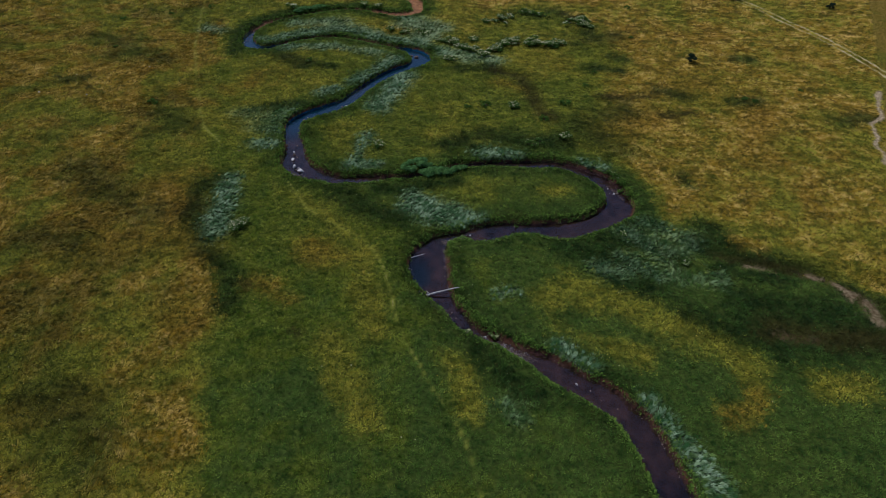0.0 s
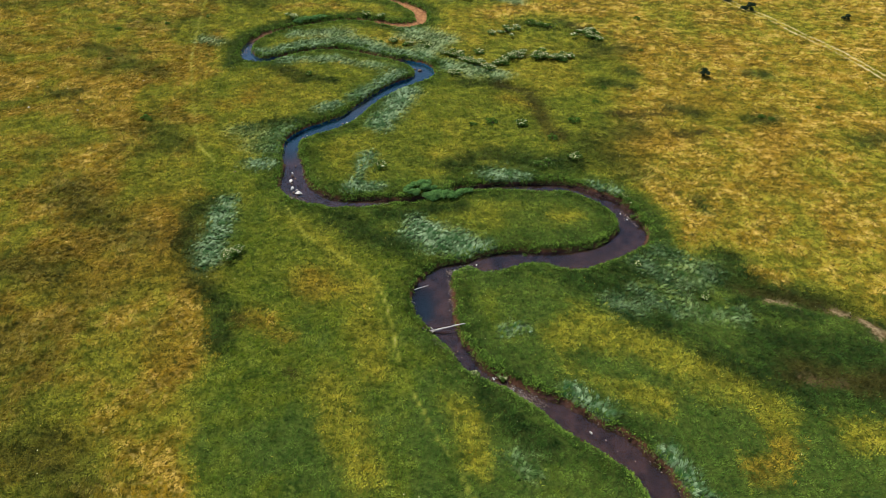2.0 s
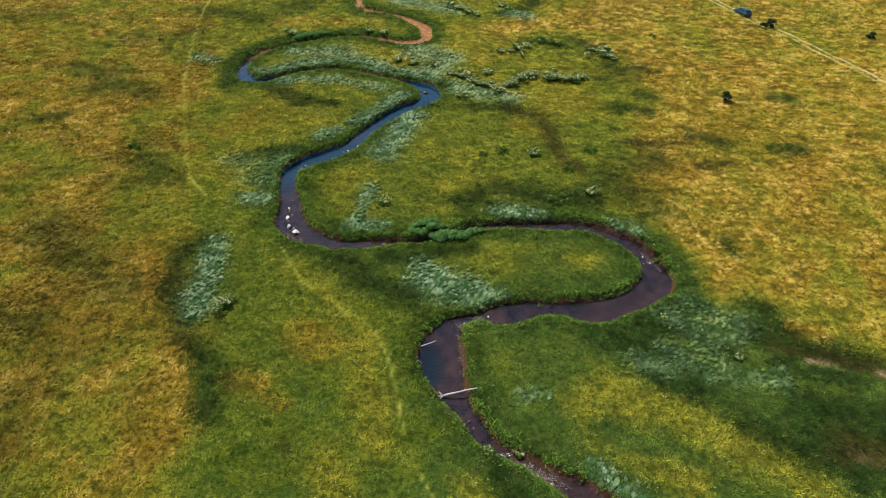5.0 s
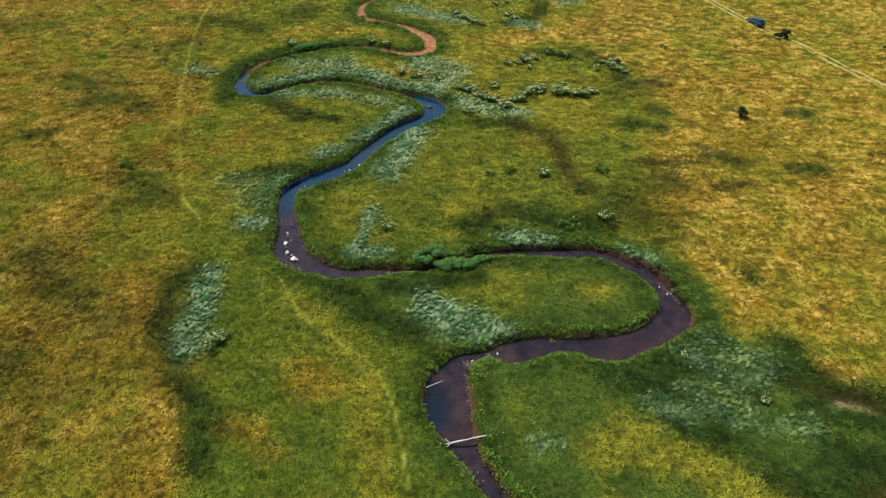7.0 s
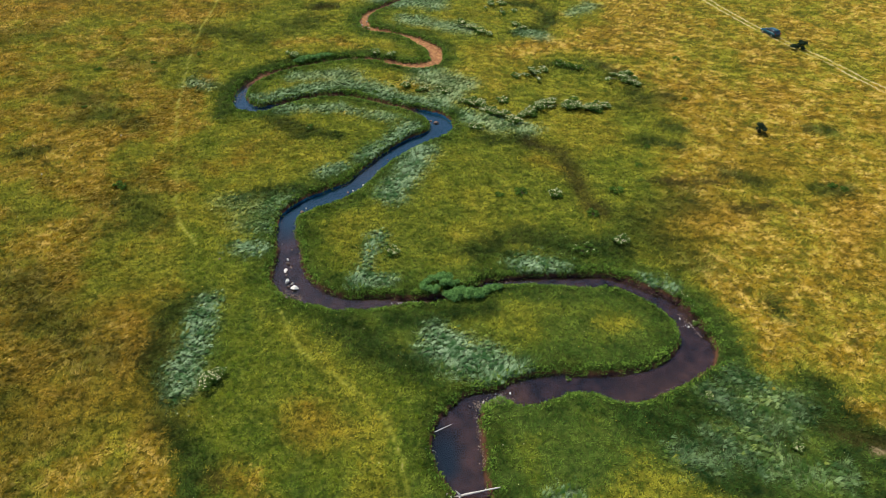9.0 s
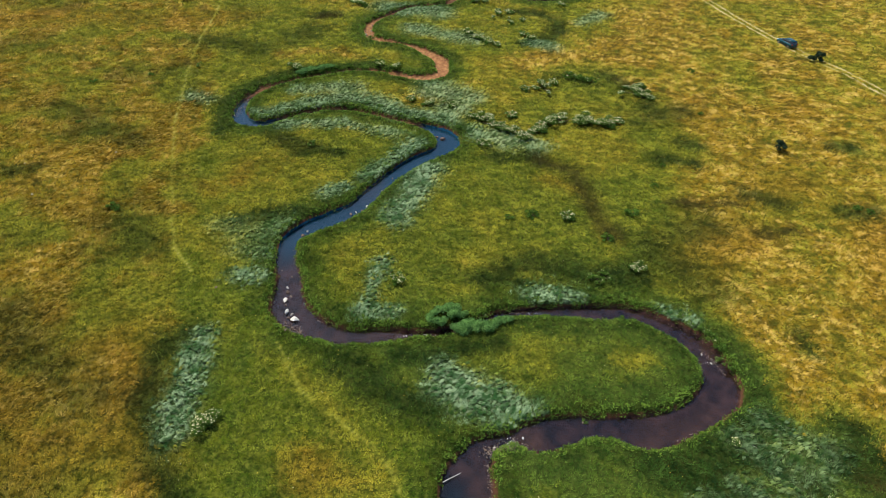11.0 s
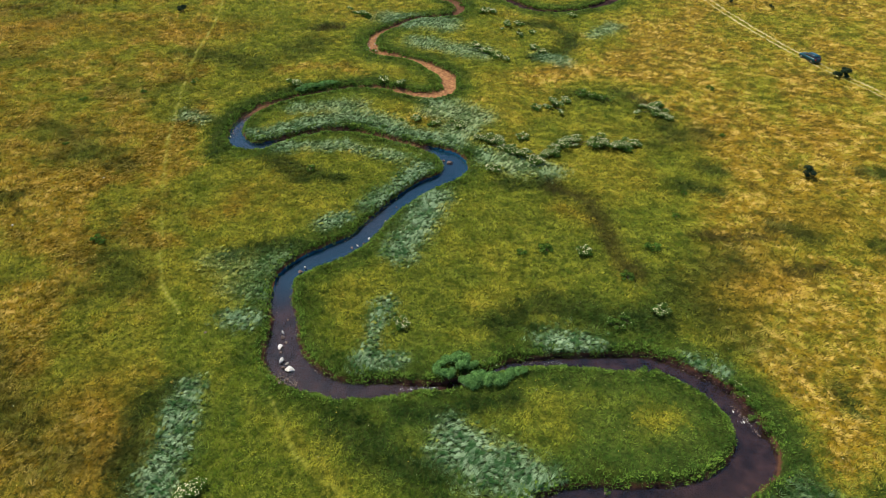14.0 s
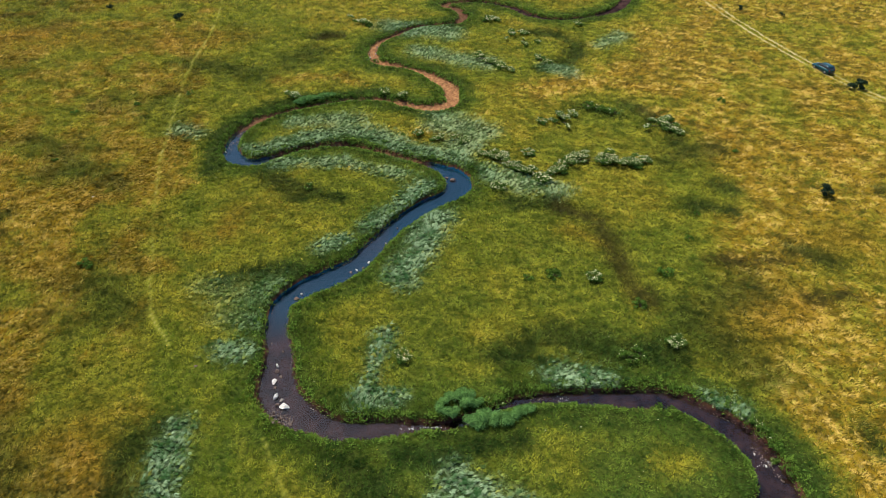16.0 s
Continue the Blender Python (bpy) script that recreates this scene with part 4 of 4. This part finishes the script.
# shrubs
def leaf_cloud(seed, rx, ry, h, count, leaf, lumps=9, tight=1.0):
    """Small leaves in uneven clumps over a low dome."""
    r = np.random.default_rng(seed)
    cx = np.stack([r.normal(0, 0.42, lumps) * rx, r.normal(0, 0.42, lumps) * ry, r.uniform(0.25, 0.72, lumps) * h], 1)
    size = r.uniform(0.28, 0.5, lumps) * tight
    if lumps > 12:
        ring, turn = np.sqrt(r.random(lumps)), r.uniform(0, 2 * math.pi, lumps)
        cx = np.stack([ring * np.cos(turn) * rx * 0.85, ring * np.sin(turn) * ry * 0.8, h * (0.12 + 0.55 * np.sqrt(1 - ring**2))], 1)
        size = r.uniform(0.30, 0.42, lumps)
    which = r.integers(0, lumps, count)
    way = r.normal(0, 1, (count, 3))
    way /= np.linalg.norm(way, axis=1)[:, None]
    way[:, 2] = np.abs(way[:, 2]) * 0.9 - 0.15
    p = cx[which] + way * (size[which] * r.uniform(0.55, 1.08, count))[:, None] * (np.array([rx, ry, h * 0.75]) if lumps <= 12 else np.array([1.25, 1.1, 1.0]))
    p[:, 2] = np.maximum(p[:, 2], 0.03)
    a = way + r.normal(0, 0.5, (count, 3))
    u = np.cross(a, r.normal(0, 1, (count, 3)))
    u /= np.linalg.norm(u, axis=1)[:, None]
    v = np.cross(a / np.linalg.norm(a, axis=1)[:, None], u)
    s = (leaf * r.uniform(0.6, 1.3, count))[:, None]
    verts = np.stack([p - u * s, p + v * s * 0.45, p + u * s, p - v * s * 0.45], 1).reshape(-1, 3)
    return verts, np.arange(count * 4).reshape(-1, 4), p, cx, size


def shrub(name, seed, rx, ry, h, material, bloom, label, category, group, leaf=0.075, count=900, lumps=9):
    """A shrub with its stems, leaves and, where it blooms, its flower heads."""
    thing = tagged(new(name), label, category, group)
    verts, faces, p, cx, size = leaf_cloud(seed, rx, ry, h, count, leaf, lumps, 1.0 if lumps < 12 else 0.8)
    tagged(part("foliage", mesh_of("foliage", verts, faces, material), thing), kind="stuff")
    for c in cx[:6]:
        pts = [(c[0] * 0.15, c[1] * 0.15, -0.15), (c[0] * 0.5, c[1] * 0.5, c[2] * 0.5), tuple(c)]
        part("stem", from_bm("stem", tube(pts, [0.035, 0.025, 0.012], 5), MAT_STEM, True), thing)
    if bloom:
        r = np.random.default_rng(seed + 500)
        top = p[p[:, 2] > np.quantile(p[:, 2], 0.3)]
        q = top[r.integers(0, len(top), bloom)] + np.array([0, 0, 0.06])
        t = np.linspace(0, 2 * math.pi, 6, endpoint=False)
        ring = np.stack([np.cos(t), np.sin(t), 0 * t], 1)
        s = r.uniform(0.023, 0.046, bloom)
        rim = q[:, None, :] + ring[None] * s[:, None, None] + r.normal(0, 0.012, (bloom, 6, 3))
        verts = np.concatenate([rim, q[:, None, :] + np.array([0, 0, 0.035])], 1).reshape(-1, 3)
        base = np.arange(bloom)[:, None] * 7
        faces = np.concatenate([base + [k, (k + 1) % 6, 6] for k in range(6)], 0)
        tagged(part("bloom", mesh_of("bloom", verts, faces, MAT_BLOOM), thing, "cream flower heads"), kind="stuff")
    return thing


def planted(source, x, y, size=1.0, turn=0.0):
    return copy_thing(source, Matrix.LocRotScale((x, y, height(x, y)), Euler((0, 0, turn)), (size, size, size)))


def place_first(thing, x, y, size=1.0):
    thing.matrix_basis = Matrix.Translation((x, y, height(x, y)))
    return thing


bloom_label = "low flowering shrub with cream flower heads"
bloomers = [shrub("flowering_shrub", 11, 1.45, 1.1, 1.0, MAT_SHRUB, 190, bloom_label, "shrub", "flowering shrubs", leaf=0.08, count=3200),
    shrub("flowering_shrub", 12, 1.1, 0.9, 0.75, MAT_SHRUB, 110, bloom_label, "shrub", "flowering shrubs", leaf=0.08, count=2300),
    shrub("flowering_shrub", 13, 1.9, 0.9, 0.8, MAT_SHRUB, 190, bloom_label, "shrub", "flowering shrubs", leaf=0.08, count=3400)]
greens = [shrub("green_shrub", 21, 0.8, 0.7, 0.7, MAT_SHRUB, 8, "small dark green shrub in the grass", "shrub", "green shrubs", count=600),
    shrub("green_shrub", 22, 0.6, 0.5, 0.5, MAT_SHRUB, 0, "small dark green shrub in the grass", "shrub", "green shrubs", count=450)]
thorns = [shrub("thorn_bush", 31, 1.0, 0.9, 1.4, MAT_THORN, 0, "dark thorn bush standing alone in dry grass", "bush", "thorn bushes", count=3000),
    shrub("thorn_bush", 32, 0.8, 0.8, 1.1, MAT_THORN, 0, "dark thorn bush standing alone in dry grass", "bush", "thorn bushes", count=2600)]
willows = [shrub("willow_shrub", 41, 2.5, 1.2, 0.95, MAT_WILLOW, 0, "dense green willow shrub over the creek", "shrub", "willow shrubs", 0.065, 9500, 30),
    shrub("willow_shrub", 42, 2.3, 1.0, 0.8, MAT_WILLOW, 0, "dense green willow shrub over the creek", "shrub", "willow shrubs", 0.065, 8000, 26)]

place_first(bloomers[0], -17.5, 48.9), place_first(bloomers[1], 8.6, 90.7), place_first(bloomers[2], 15.9, 94.2)
for k, x, y, s in ((2, 12.6, 94.0, 1.0), (1, 14.2, 92.6, 0.9), (0, 18.6, 96.6, 1.0), (2, 20.4, 97.4, 1.0), (0, 24.0, 97.0, 1.1), (2, 25.6, 96.2, 1.0), (1, 27.6, 97.0, 0.9), (1, 13.4, 98.3, 0.8), (0, 9.9, 97.6, 1.0), (2, 8.7, 97.2, 0.8),
        (1, -2.3, 65.1, 0.8), (1, 22.6, 66.6, 0.9), (0, -19.4, 113.6, 0.9), (2, 33.6, 106.6, 1.1), (0, 34.7, 104.8, 0.9), (2, 19.5, 107.6, 0.9), (1, 21.4, 109.0, 0.8), (1, 16.5, 106.7, 0.7), (2, -11.5, 142.2, 1.1), (1, 12.0, 144.6, 1.0), (0, 13.6, 145.0, 0.8),
        (2, 10.6, 126.2, 0.9), (1, 12.4, 124.2, 0.9), (0, 9.4, 128.4, 0.8), (1, 14.0, 123.4, 0.7), (2, 15.5, 138.0, 0.9), (1, 18.0, 138.6, 0.9), (0, 19.2, 128.0, 0.7), (1, 20.4, 126.6, 0.7), (1, 17.0, 75.1, 0.85), (1, 20.0, 134.8, 0.6), (2, 17.6, 134.0, 0.6),
        (1, -6.2, 114.9, 0.8), (0, -3.6, 113.9, 0.7), (1, -1.0, 103.2, 0.7), (2, 2.0, 102.0, 0.7), (1, 5.0, 101.4, 0.7), (2, 25.4, 111.0, 0.5), (1, 29, 143.4, 0.8), (1, 25, 46.5, 0.45), (1, 30.2, 41.6, 0.5), (1, 6.6, 33.3, 0.5), (1, 9.0, 33.2, 0.5),
        (1, 17.3, 95.6, 0.8), (2, 22.4, 97.1, 0.8), (1, 23.2, 96.6, 0.7), (1, 26.8, 96.3, 0.8), (1, 28.8, 97.0, 0.7), (1, 11.2, 95.6, 0.8), (1, 7.4, 98.2, 0.7), (1, 15.2, 93.6, 0.6), (0, 32.6, 107.6, 0.6), (1, 35.4, 103.9, 0.6), (1, 18.2, 107.2, 0.6)):
    planted(bloomers[k], x, y, s * (1.15 if y > 85 else 1.0), x * 1.7 % 6.28)
place_first(greens[0], 17.8, 64.9), place_first(greens[1], 10.3, 75.1)
for k, x, y, s in ((1, 12.8, 75.5, 1.4), (0, 18.9, 65.4, 0.9), (1, 24.8, 75.9, 1.5), (0, -14.1, 90.7, 0.8), (0, 24.0, 111.3, 1.3), (0, 26.0, 110.4, 1.4), (0, 27.6, 109.4, 1.2), (1, -48.6, 107.9, 1.0), (1, -41.0, 110.5, 0.9), (1, -34.8, 77.3, 1.0), (1, 20.6, 71.4, 1.2), (1, 45.0, 113.8, 1.1),
        (1, -34.2, 76.8, 0.9), (0, -34.6, 114, 0.8), (1, 29.0, 81.5, 0.9), (1, 41.5, 99.5, 0.8), (1, 52.5, 77.0, 1.0), (1, 53.6, 76.2, 0.9), (1, 31.5, 86.0, 0.7), (0, 5.6, 60.6, 0.8), (0, 27.0, 57.4, 0.9), (1, 27.6, 56.2, 1.0), (0, 27.4, 55.0, 0.7), (0, 26.2, 58.6, 0.8), (1, 28.0, 54.2, 0.9), (0, 25.2, 60.0, 0.6), (1, 13.5, 49.1, 0.5), (1, 8.6, 97.6, 0.7), (1, -46, 96.0, 0.7), (1, -9.8, 101.4, 0.9), (1, -5.4, 101.2, 0.8), (0, -8.2, 126.9, 0.0001 + 0.8), (1, 7.8, 149.5, 0.9), (1, 8.6, 148.6, 1.0), (1, -15.4, 112.8, 1.0), (1, -13.0, 114.0, 1.0), (1, -11.0, 114.4, 1.0), (1, -16.8, 112.2, 1.0), (1, 62.4, 79.4, 0.8), (1, 19.6, 60.5, 0.6), (1, 20.6, 60.2, 0.5), (1, -3.0, 103.0, 0.7), (1, 0.8, 97.6, 0.8), (1, -2.6, 98.9, 0.7), (0, -10.6, 101.6, 0.7), (1, 5.6, 95.2, 0.8), (1, 1.6, 87.0, 0.4)):
    planted(greens[k], x, y, s, x * 2.3 % 6.28)
place_first(thorns[0], 48.8, 89.9), place_first(thorns[1], 86.8, 114.3)
for k, x, y, s in ((1, 69.0, 118.6, 1.55), (0, -44.8, 142.6, 1.0), (1, -78, 151.5, 0.8), (0, -58.5, 147.0, 0.8), (1, 64.0, 153.0, 0.8), (1, 71.5, 150.5, 0.6)):
    planted(thorns[k], x, y, s, x % 6.28)
place_first(willows[0], 2.4, 60.1)
willows[0].matrix_basis = Matrix.LocRotScale((2.6, 60.5, height(2.6, 60.5)), Euler((0, 0, 0.45)), (1, 1, 1))
place_first(willows[1], 4.9, 58.7)
planted(willows[1], 7.6, 59.5, 0.6, 0.3)
planted(willows[1], -17.4, 112.4, 0.9, 0.5), planted(willows[1], -14.8, 113.6, 0.8, 0.4)


# flowers sprinkled over the turf
def sprinkled(name, count, material, label, size, where):
    x, y = scattered(count, 14, 150, lambda y: np.interp(y, [14, 80, 150], [1, 0.7, 0.4]))
    keep = where(x, y)
    x, y = x[keep], y[keep]
    z = field(GZ, x, y) + rng.uniform(0.14, 0.26, len(x))
    t = np.linspace(0, 2 * math.pi, 5, endpoint=False)
    ring = np.stack([np.cos(t), np.sin(t), 0.2 * np.sin(2 * t)], 1)
    c = np.stack([x, y, z], 1)
    verts = (c[:, None] + ring[None] * (size * rng.uniform(0.6, 1.3, len(x)))[:, None, None]).reshape(-1, 3)
    faces = np.arange(len(x) * 5).reshape(-1, 5)
    return tagged(new(name, mesh_of(name, verts, faces, material)), label, "flowers", kind="stuff")


sprinkled("yellow_flowers", 14000, MAT_YELLOW, "small yellow meadow flowers in the turf", 0.028, lambda x, y: (ripples(x, y, 4.0, 101, 3) > 0.28) & (field(creek_d, x, y) > 0.7) & (field(DRY, x, y) < 0.6))
sprinkled("white_flowers", 2600, MAT_BLOOM, "small white meadow flowers in the turf", 0.035, lambda x, y: (ripples(x, y, 6.0, 103, 3) > 0.1) & (field(creek_d, x, y) > 0.7))


# flecks of white water, and glint painted as pale flecks, where the creek is narrow
def white_water_glint():
    spots = [(-1.4, 58.5, 1.6, 0.12), (0.4, 58.6, 1.4, 0.10), (9.8, 32.0, 1.5, 0.25), (10.9, 31.1, 1.2, 0.25), (7.9, 33.2, 0.8, 0.15), (7.2, 47.5, 1.0, 0.2), (11.5, 61.2, 1.0, 0.25), (26.6, 55.0, 0.8, 0.3)]
    verts, faces = [], []
    for x, y, long, wide in spots:
        for _ in range(34):
            cx, cy, s = random.gauss(x, long * 0.4), random.gauss(y, wide * 0.7), random.uniform(0.008, 0.026)
            base = len(verts)
            verts += [(cx + s * random.uniform(0.6, 2.2) * math.cos(t), cy + s * random.uniform(0.5, 1.0) * math.sin(t), WATER_Z + 0.006) for t in (0, 1.25, 2.5, 3.75, 5.0)]
            faces.append([base + k for k in range(5)])
    return tagged(new("white_water_glint", mesh_of("white_water_glint", verts, faces, MAT_FOAM_GLINT)), "small flecks of white water and painted glint in the narrow creek", "foam", kind="stuff")


white_water_glint()


# small pebbles along the water's edge, and bars of gravel: from, to, half width, how many
GRAVEL_BARS = [((4.9, 46.4), (8.2, 47.0), 0.28, 420), ((5.0, 45.6), (5.25, 41.0), 0.10, 90), ((3.0, 37.4), (5.2, 35.4), 0.22, 180), ((7.5, 33.0), (12.0, 30.2), 0.30, 420), ((-13.4, 60.0), (-11.2, 58.9), 0.35, 220), ((26.0, 56.6), (27.2, 53.6), 0.12, 60),
    ((-24.6, 104.6), (-25.8, 99.4), 0.35, 160), ((-9.2, 127.0), (-7.6, 134.0), 0.5, 260)]
def pebbles(count):
    k = rng.integers(150, len(course) - 120, count)
    turn = rng.uniform(0, 2 * math.pi, count)
    reach = np.maximum(course[k, 2], 0.7) / 2 + rng.uniform(-0.5, 0.35, count)
    x, y = course[k, 0] + np.cos(turn) * reach, course[k, 1] + np.sin(turn) * reach
    d = field(creek_d, x, y)
    keep = (d > -0.30) & (d < 0.16) & (rng.random(count) < ease(ripples(x, y, 3.0, 121, 2), 0.0, 0.5)) & (y > 14) & (y < 145)
    x, y = [x[keep]], [y[keep]]
    for (ax, ay), (bx, by), wide, many in GRAVEL_BARS:
        t = rng.random(many)
        x.append(ax + (bx - ax) * t + rng.normal(0, wide, many)), y.append(ay + (by - ay) * t + rng.normal(0, wide, many))
    x, y = np.concatenate(x), np.concatenate(y)
    c = np.stack([x, y, np.maximum(field(GZ, x, y), WATER_Z - 0.01) + 0.015], 1)
    s = rng.uniform(0.03, 0.08, len(x))[:, None]
    corners = np.array([(1, 0, 0), (0, 0.8, 0), (-0.9, 0, 0), (0, -1, 0), (0, 0, 0.6), (0, 0, -0.5)])
    verts = (c[:, None] + corners[None] * s[:, None] * rng.uniform(0.6, 1.2, (len(x), 6, 1))).reshape(-1, 3)
    base = np.arange(len(x))[:, None] * 6
    faces = np.concatenate([base + f for f in ([0, 1, 4], [1, 2, 4], [2, 3, 4], [3, 0, 4], [1, 0, 5], [2, 1, 5], [3, 2, 5], [0, 3, 5])], 0)
    return tagged(new("creek_pebbles", mesh_of("creek_pebbles", verts, faces, MAT_PEBBLE)), "small pale pebbles along the creek's edge", "pebbles", kind="stuff")


pebbles(30000)


# ---- car ----
def box_between(low, high, taper=(1, 1), shift=0.0, bevel=0.04, segments=2):
    """A rounded box whose top is narrowed by taper along x and y, and moved along x."""
    bm = bmesh.new()
    bmesh.ops.create_cube(bm, size=1.0)
    c, s = (Vector(low) + Vector(high)) / 2, Vector(high) - Vector(low)
    for v in bm.verts:
        k = (taper[0], taper[1]) if v.co.z > 0 else (1, 1)
        v.co = Vector((c.x + v.co.x * s.x * k[0] + (shift if v.co.z > 0 else 0), c.y + v.co.y * s.y * k[1], c.z + v.co.z * s.z))
    if bevel:
        bmesh.ops.bevel(bm, geom=bm.edges[:], offset=bevel, segments=segments, affect="EDGES", profile=0.5)
    return bm


def loft(sections):
    """A body through cross-sections along x: x, half width low, half width high, z low, z high."""
    bm = bmesh.new()
    rings = []
    for x, wl, wh, zl, zh in sections:
        zm = zl + 0.55 * (zh - zl)
        wm = max(wl, wh) * 1.03
        ring = [(x, -wl, zl), (x, -wm, zm), (x, -wh, zh - 0.05), (x, -wh * 0.86, zh), (x, wh * 0.86, zh), (x, wh, zh - 0.05), (x, wm, zm), (x, wl, zl)]
        rings.append([bm.verts.new(v) for v in ring])
    for a, b in zip(rings, rings[1:]):
        for k in range(8):
            bm.faces.new((a[k], a[(k + 1) % 8], b[(k + 1) % 8], b[k]))
    bm.faces.new(rings[0]), bm.faces.new(rings[-1][::-1])
    return bm


def car():
    thing = tagged(new("car"), "dark teal hatchback car on the dirt track", "car")
    body = part("body", from_bm("body", loft([(-2.10, 0.70, 0.66, 0.38, 0.86), (-2.02, 0.82, 0.80, 0.26, 0.98), (-1.4, 0.86, 0.82, 0.22, 1.02), (0.0, 0.87, 0.83, 0.22, 0.98), (0.9, 0.86, 0.80, 0.22, 0.95), (1.7, 0.84, 0.72, 0.24, 0.82), (2.05, 0.76, 0.64, 0.30, 0.70), (2.15, 0.62, 0.56, 0.36, 0.62)]), MAT_PAINT, True), thing)
    part("bumper", from_bm("bumper", box_between((-2.17, -0.74, 0.30), (-1.98, 0.74, 0.56)), MAT_TRIM), body)
    part("bumper", from_bm("bumper", box_between((2.02, -0.70, 0.24), (2.20, 0.70, 0.46)), MAT_TRIM), body)
    for s in (-1, 1):
        part("sill", from_bm("sill", box_between((-0.95, s * 0.87 - 0.03, 0.20), (0.95, s * 0.87 + 0.03, 0.36), bevel=0.015), MAT_TRIM), body)
        part("side_mirror", from_bm("side_mirror", box_between((0.62, s * 0.98 - 0.10, 0.96), (0.80, s * 0.98 + 0.10, 1.10), bevel=0.03), MAT_PAINT), thing)
        part("headlight", from_bm("headlight", box_between((1.86, s * 0.58 - 0.16, 0.58), (2.10, s * 0.58 + 0.16, 0.74), (0.7, 1), -0.04, 0.03), MAT_LAMP), thing, "clear headlight")
        part("tail_light", from_bm("tail_light", box_between((-2.10, s * 0.68 - 0.12, 0.72), (-1.96, s * 0.68 + 0.12, 0.98), bevel=0.03), MAT_TAIL), thing, "red tail light")
    cabin = part("cabin", from_bm("cabin", loft([(-1.95, 0.74, 0.58, 0.95, 1.08), (-1.72, 0.77, 0.60, 0.95, 1.42), (-1.1, 0.78, 0.62, 0.95, 1.48), (-0.1, 0.78, 0.62, 0.95, 1.47), (0.35, 0.78, 0.58, 0.95, 1.38), (1.15, 0.74, 0.66, 0.90, 0.98)]), MAT_GLASS, True), thing, "dark glazed cabin")
    part("roof", from_bm("roof", loft([(-1.80, 0.56, 0.50, 1.40, 1.455), (-1.1, 0.60, 0.54, 1.43, 1.515), (-0.1, 0.60, 0.54, 1.43, 1.505), (0.38, 0.57, 0.48, 1.36, 1.415)]), MAT_PAINT, True), cabin)
    for s in (-1, 1):
        for x0, x1 in ((-1.55, -1.40), (-0.45, -0.36)):
            part("pillar", from_bm("pillar", box_between((x0, s * 0.73 - 0.05, 0.96), (x1, s * 0.73 + 0.05, 1.44), (1, 0.4), 0.02, 0.01), MAT_PAINT), cabin)
        bm = tube([(1.12, s * 0.70, 0.96), (0.72, s * 0.66, 1.20), (0.36, s * 0.58, 1.40)], [0.04, 0.035, 0.035], 6)
        part("pillar", from_bm("pillar", bm, MAT_PAINT, True), cabin)
    for x in (-1.30, 1.32):
        for s in (-1, 1):
            wheel = part("wheel", from_bm("wheel", tube([(x, s * 0.86, 0.31), (x, s * 0.70, 0.31)], [0.20, 0.20], 12), MAT_TRIM), thing)
            bm = bmesh.new()
            prof = ((0.20, -0.09), (0.29, -0.10), (0.315, -0.06), (0.315, 0.06), (0.29, 0.10), (0.20, 0.09))
            rings = [[bm.verts.new((x + r * math.cos(t), s * 0.79 + w, 0.31 + r * math.sin(t))) for r, w in prof] for t in (2 * math.pi * k / 20 for k in range(20))]
            for a, b in zip(rings, rings[1:] + rings[:1]):
                for k in range(6):
                    bm.faces.new((a[k], a[(k + 1) % 6], b[(k + 1) % 6], b[k]))
            part("tyre", from_bm("tyre", bm, MAT_RUBBER, True), wheel)
            part("rim", from_bm("rim", tube([(x, s * 0.885, 0.31), (x, s * 0.875, 0.31)], [0.19, 0.20], 14), MAT_RIM), wheel)
    x, y = 66.9, 125.4
    thing.matrix_basis = pose(x, y, height(x, y), 0, 0, 107.5) @ Matrix.Scale(0.86, 4)
    return thing


car()
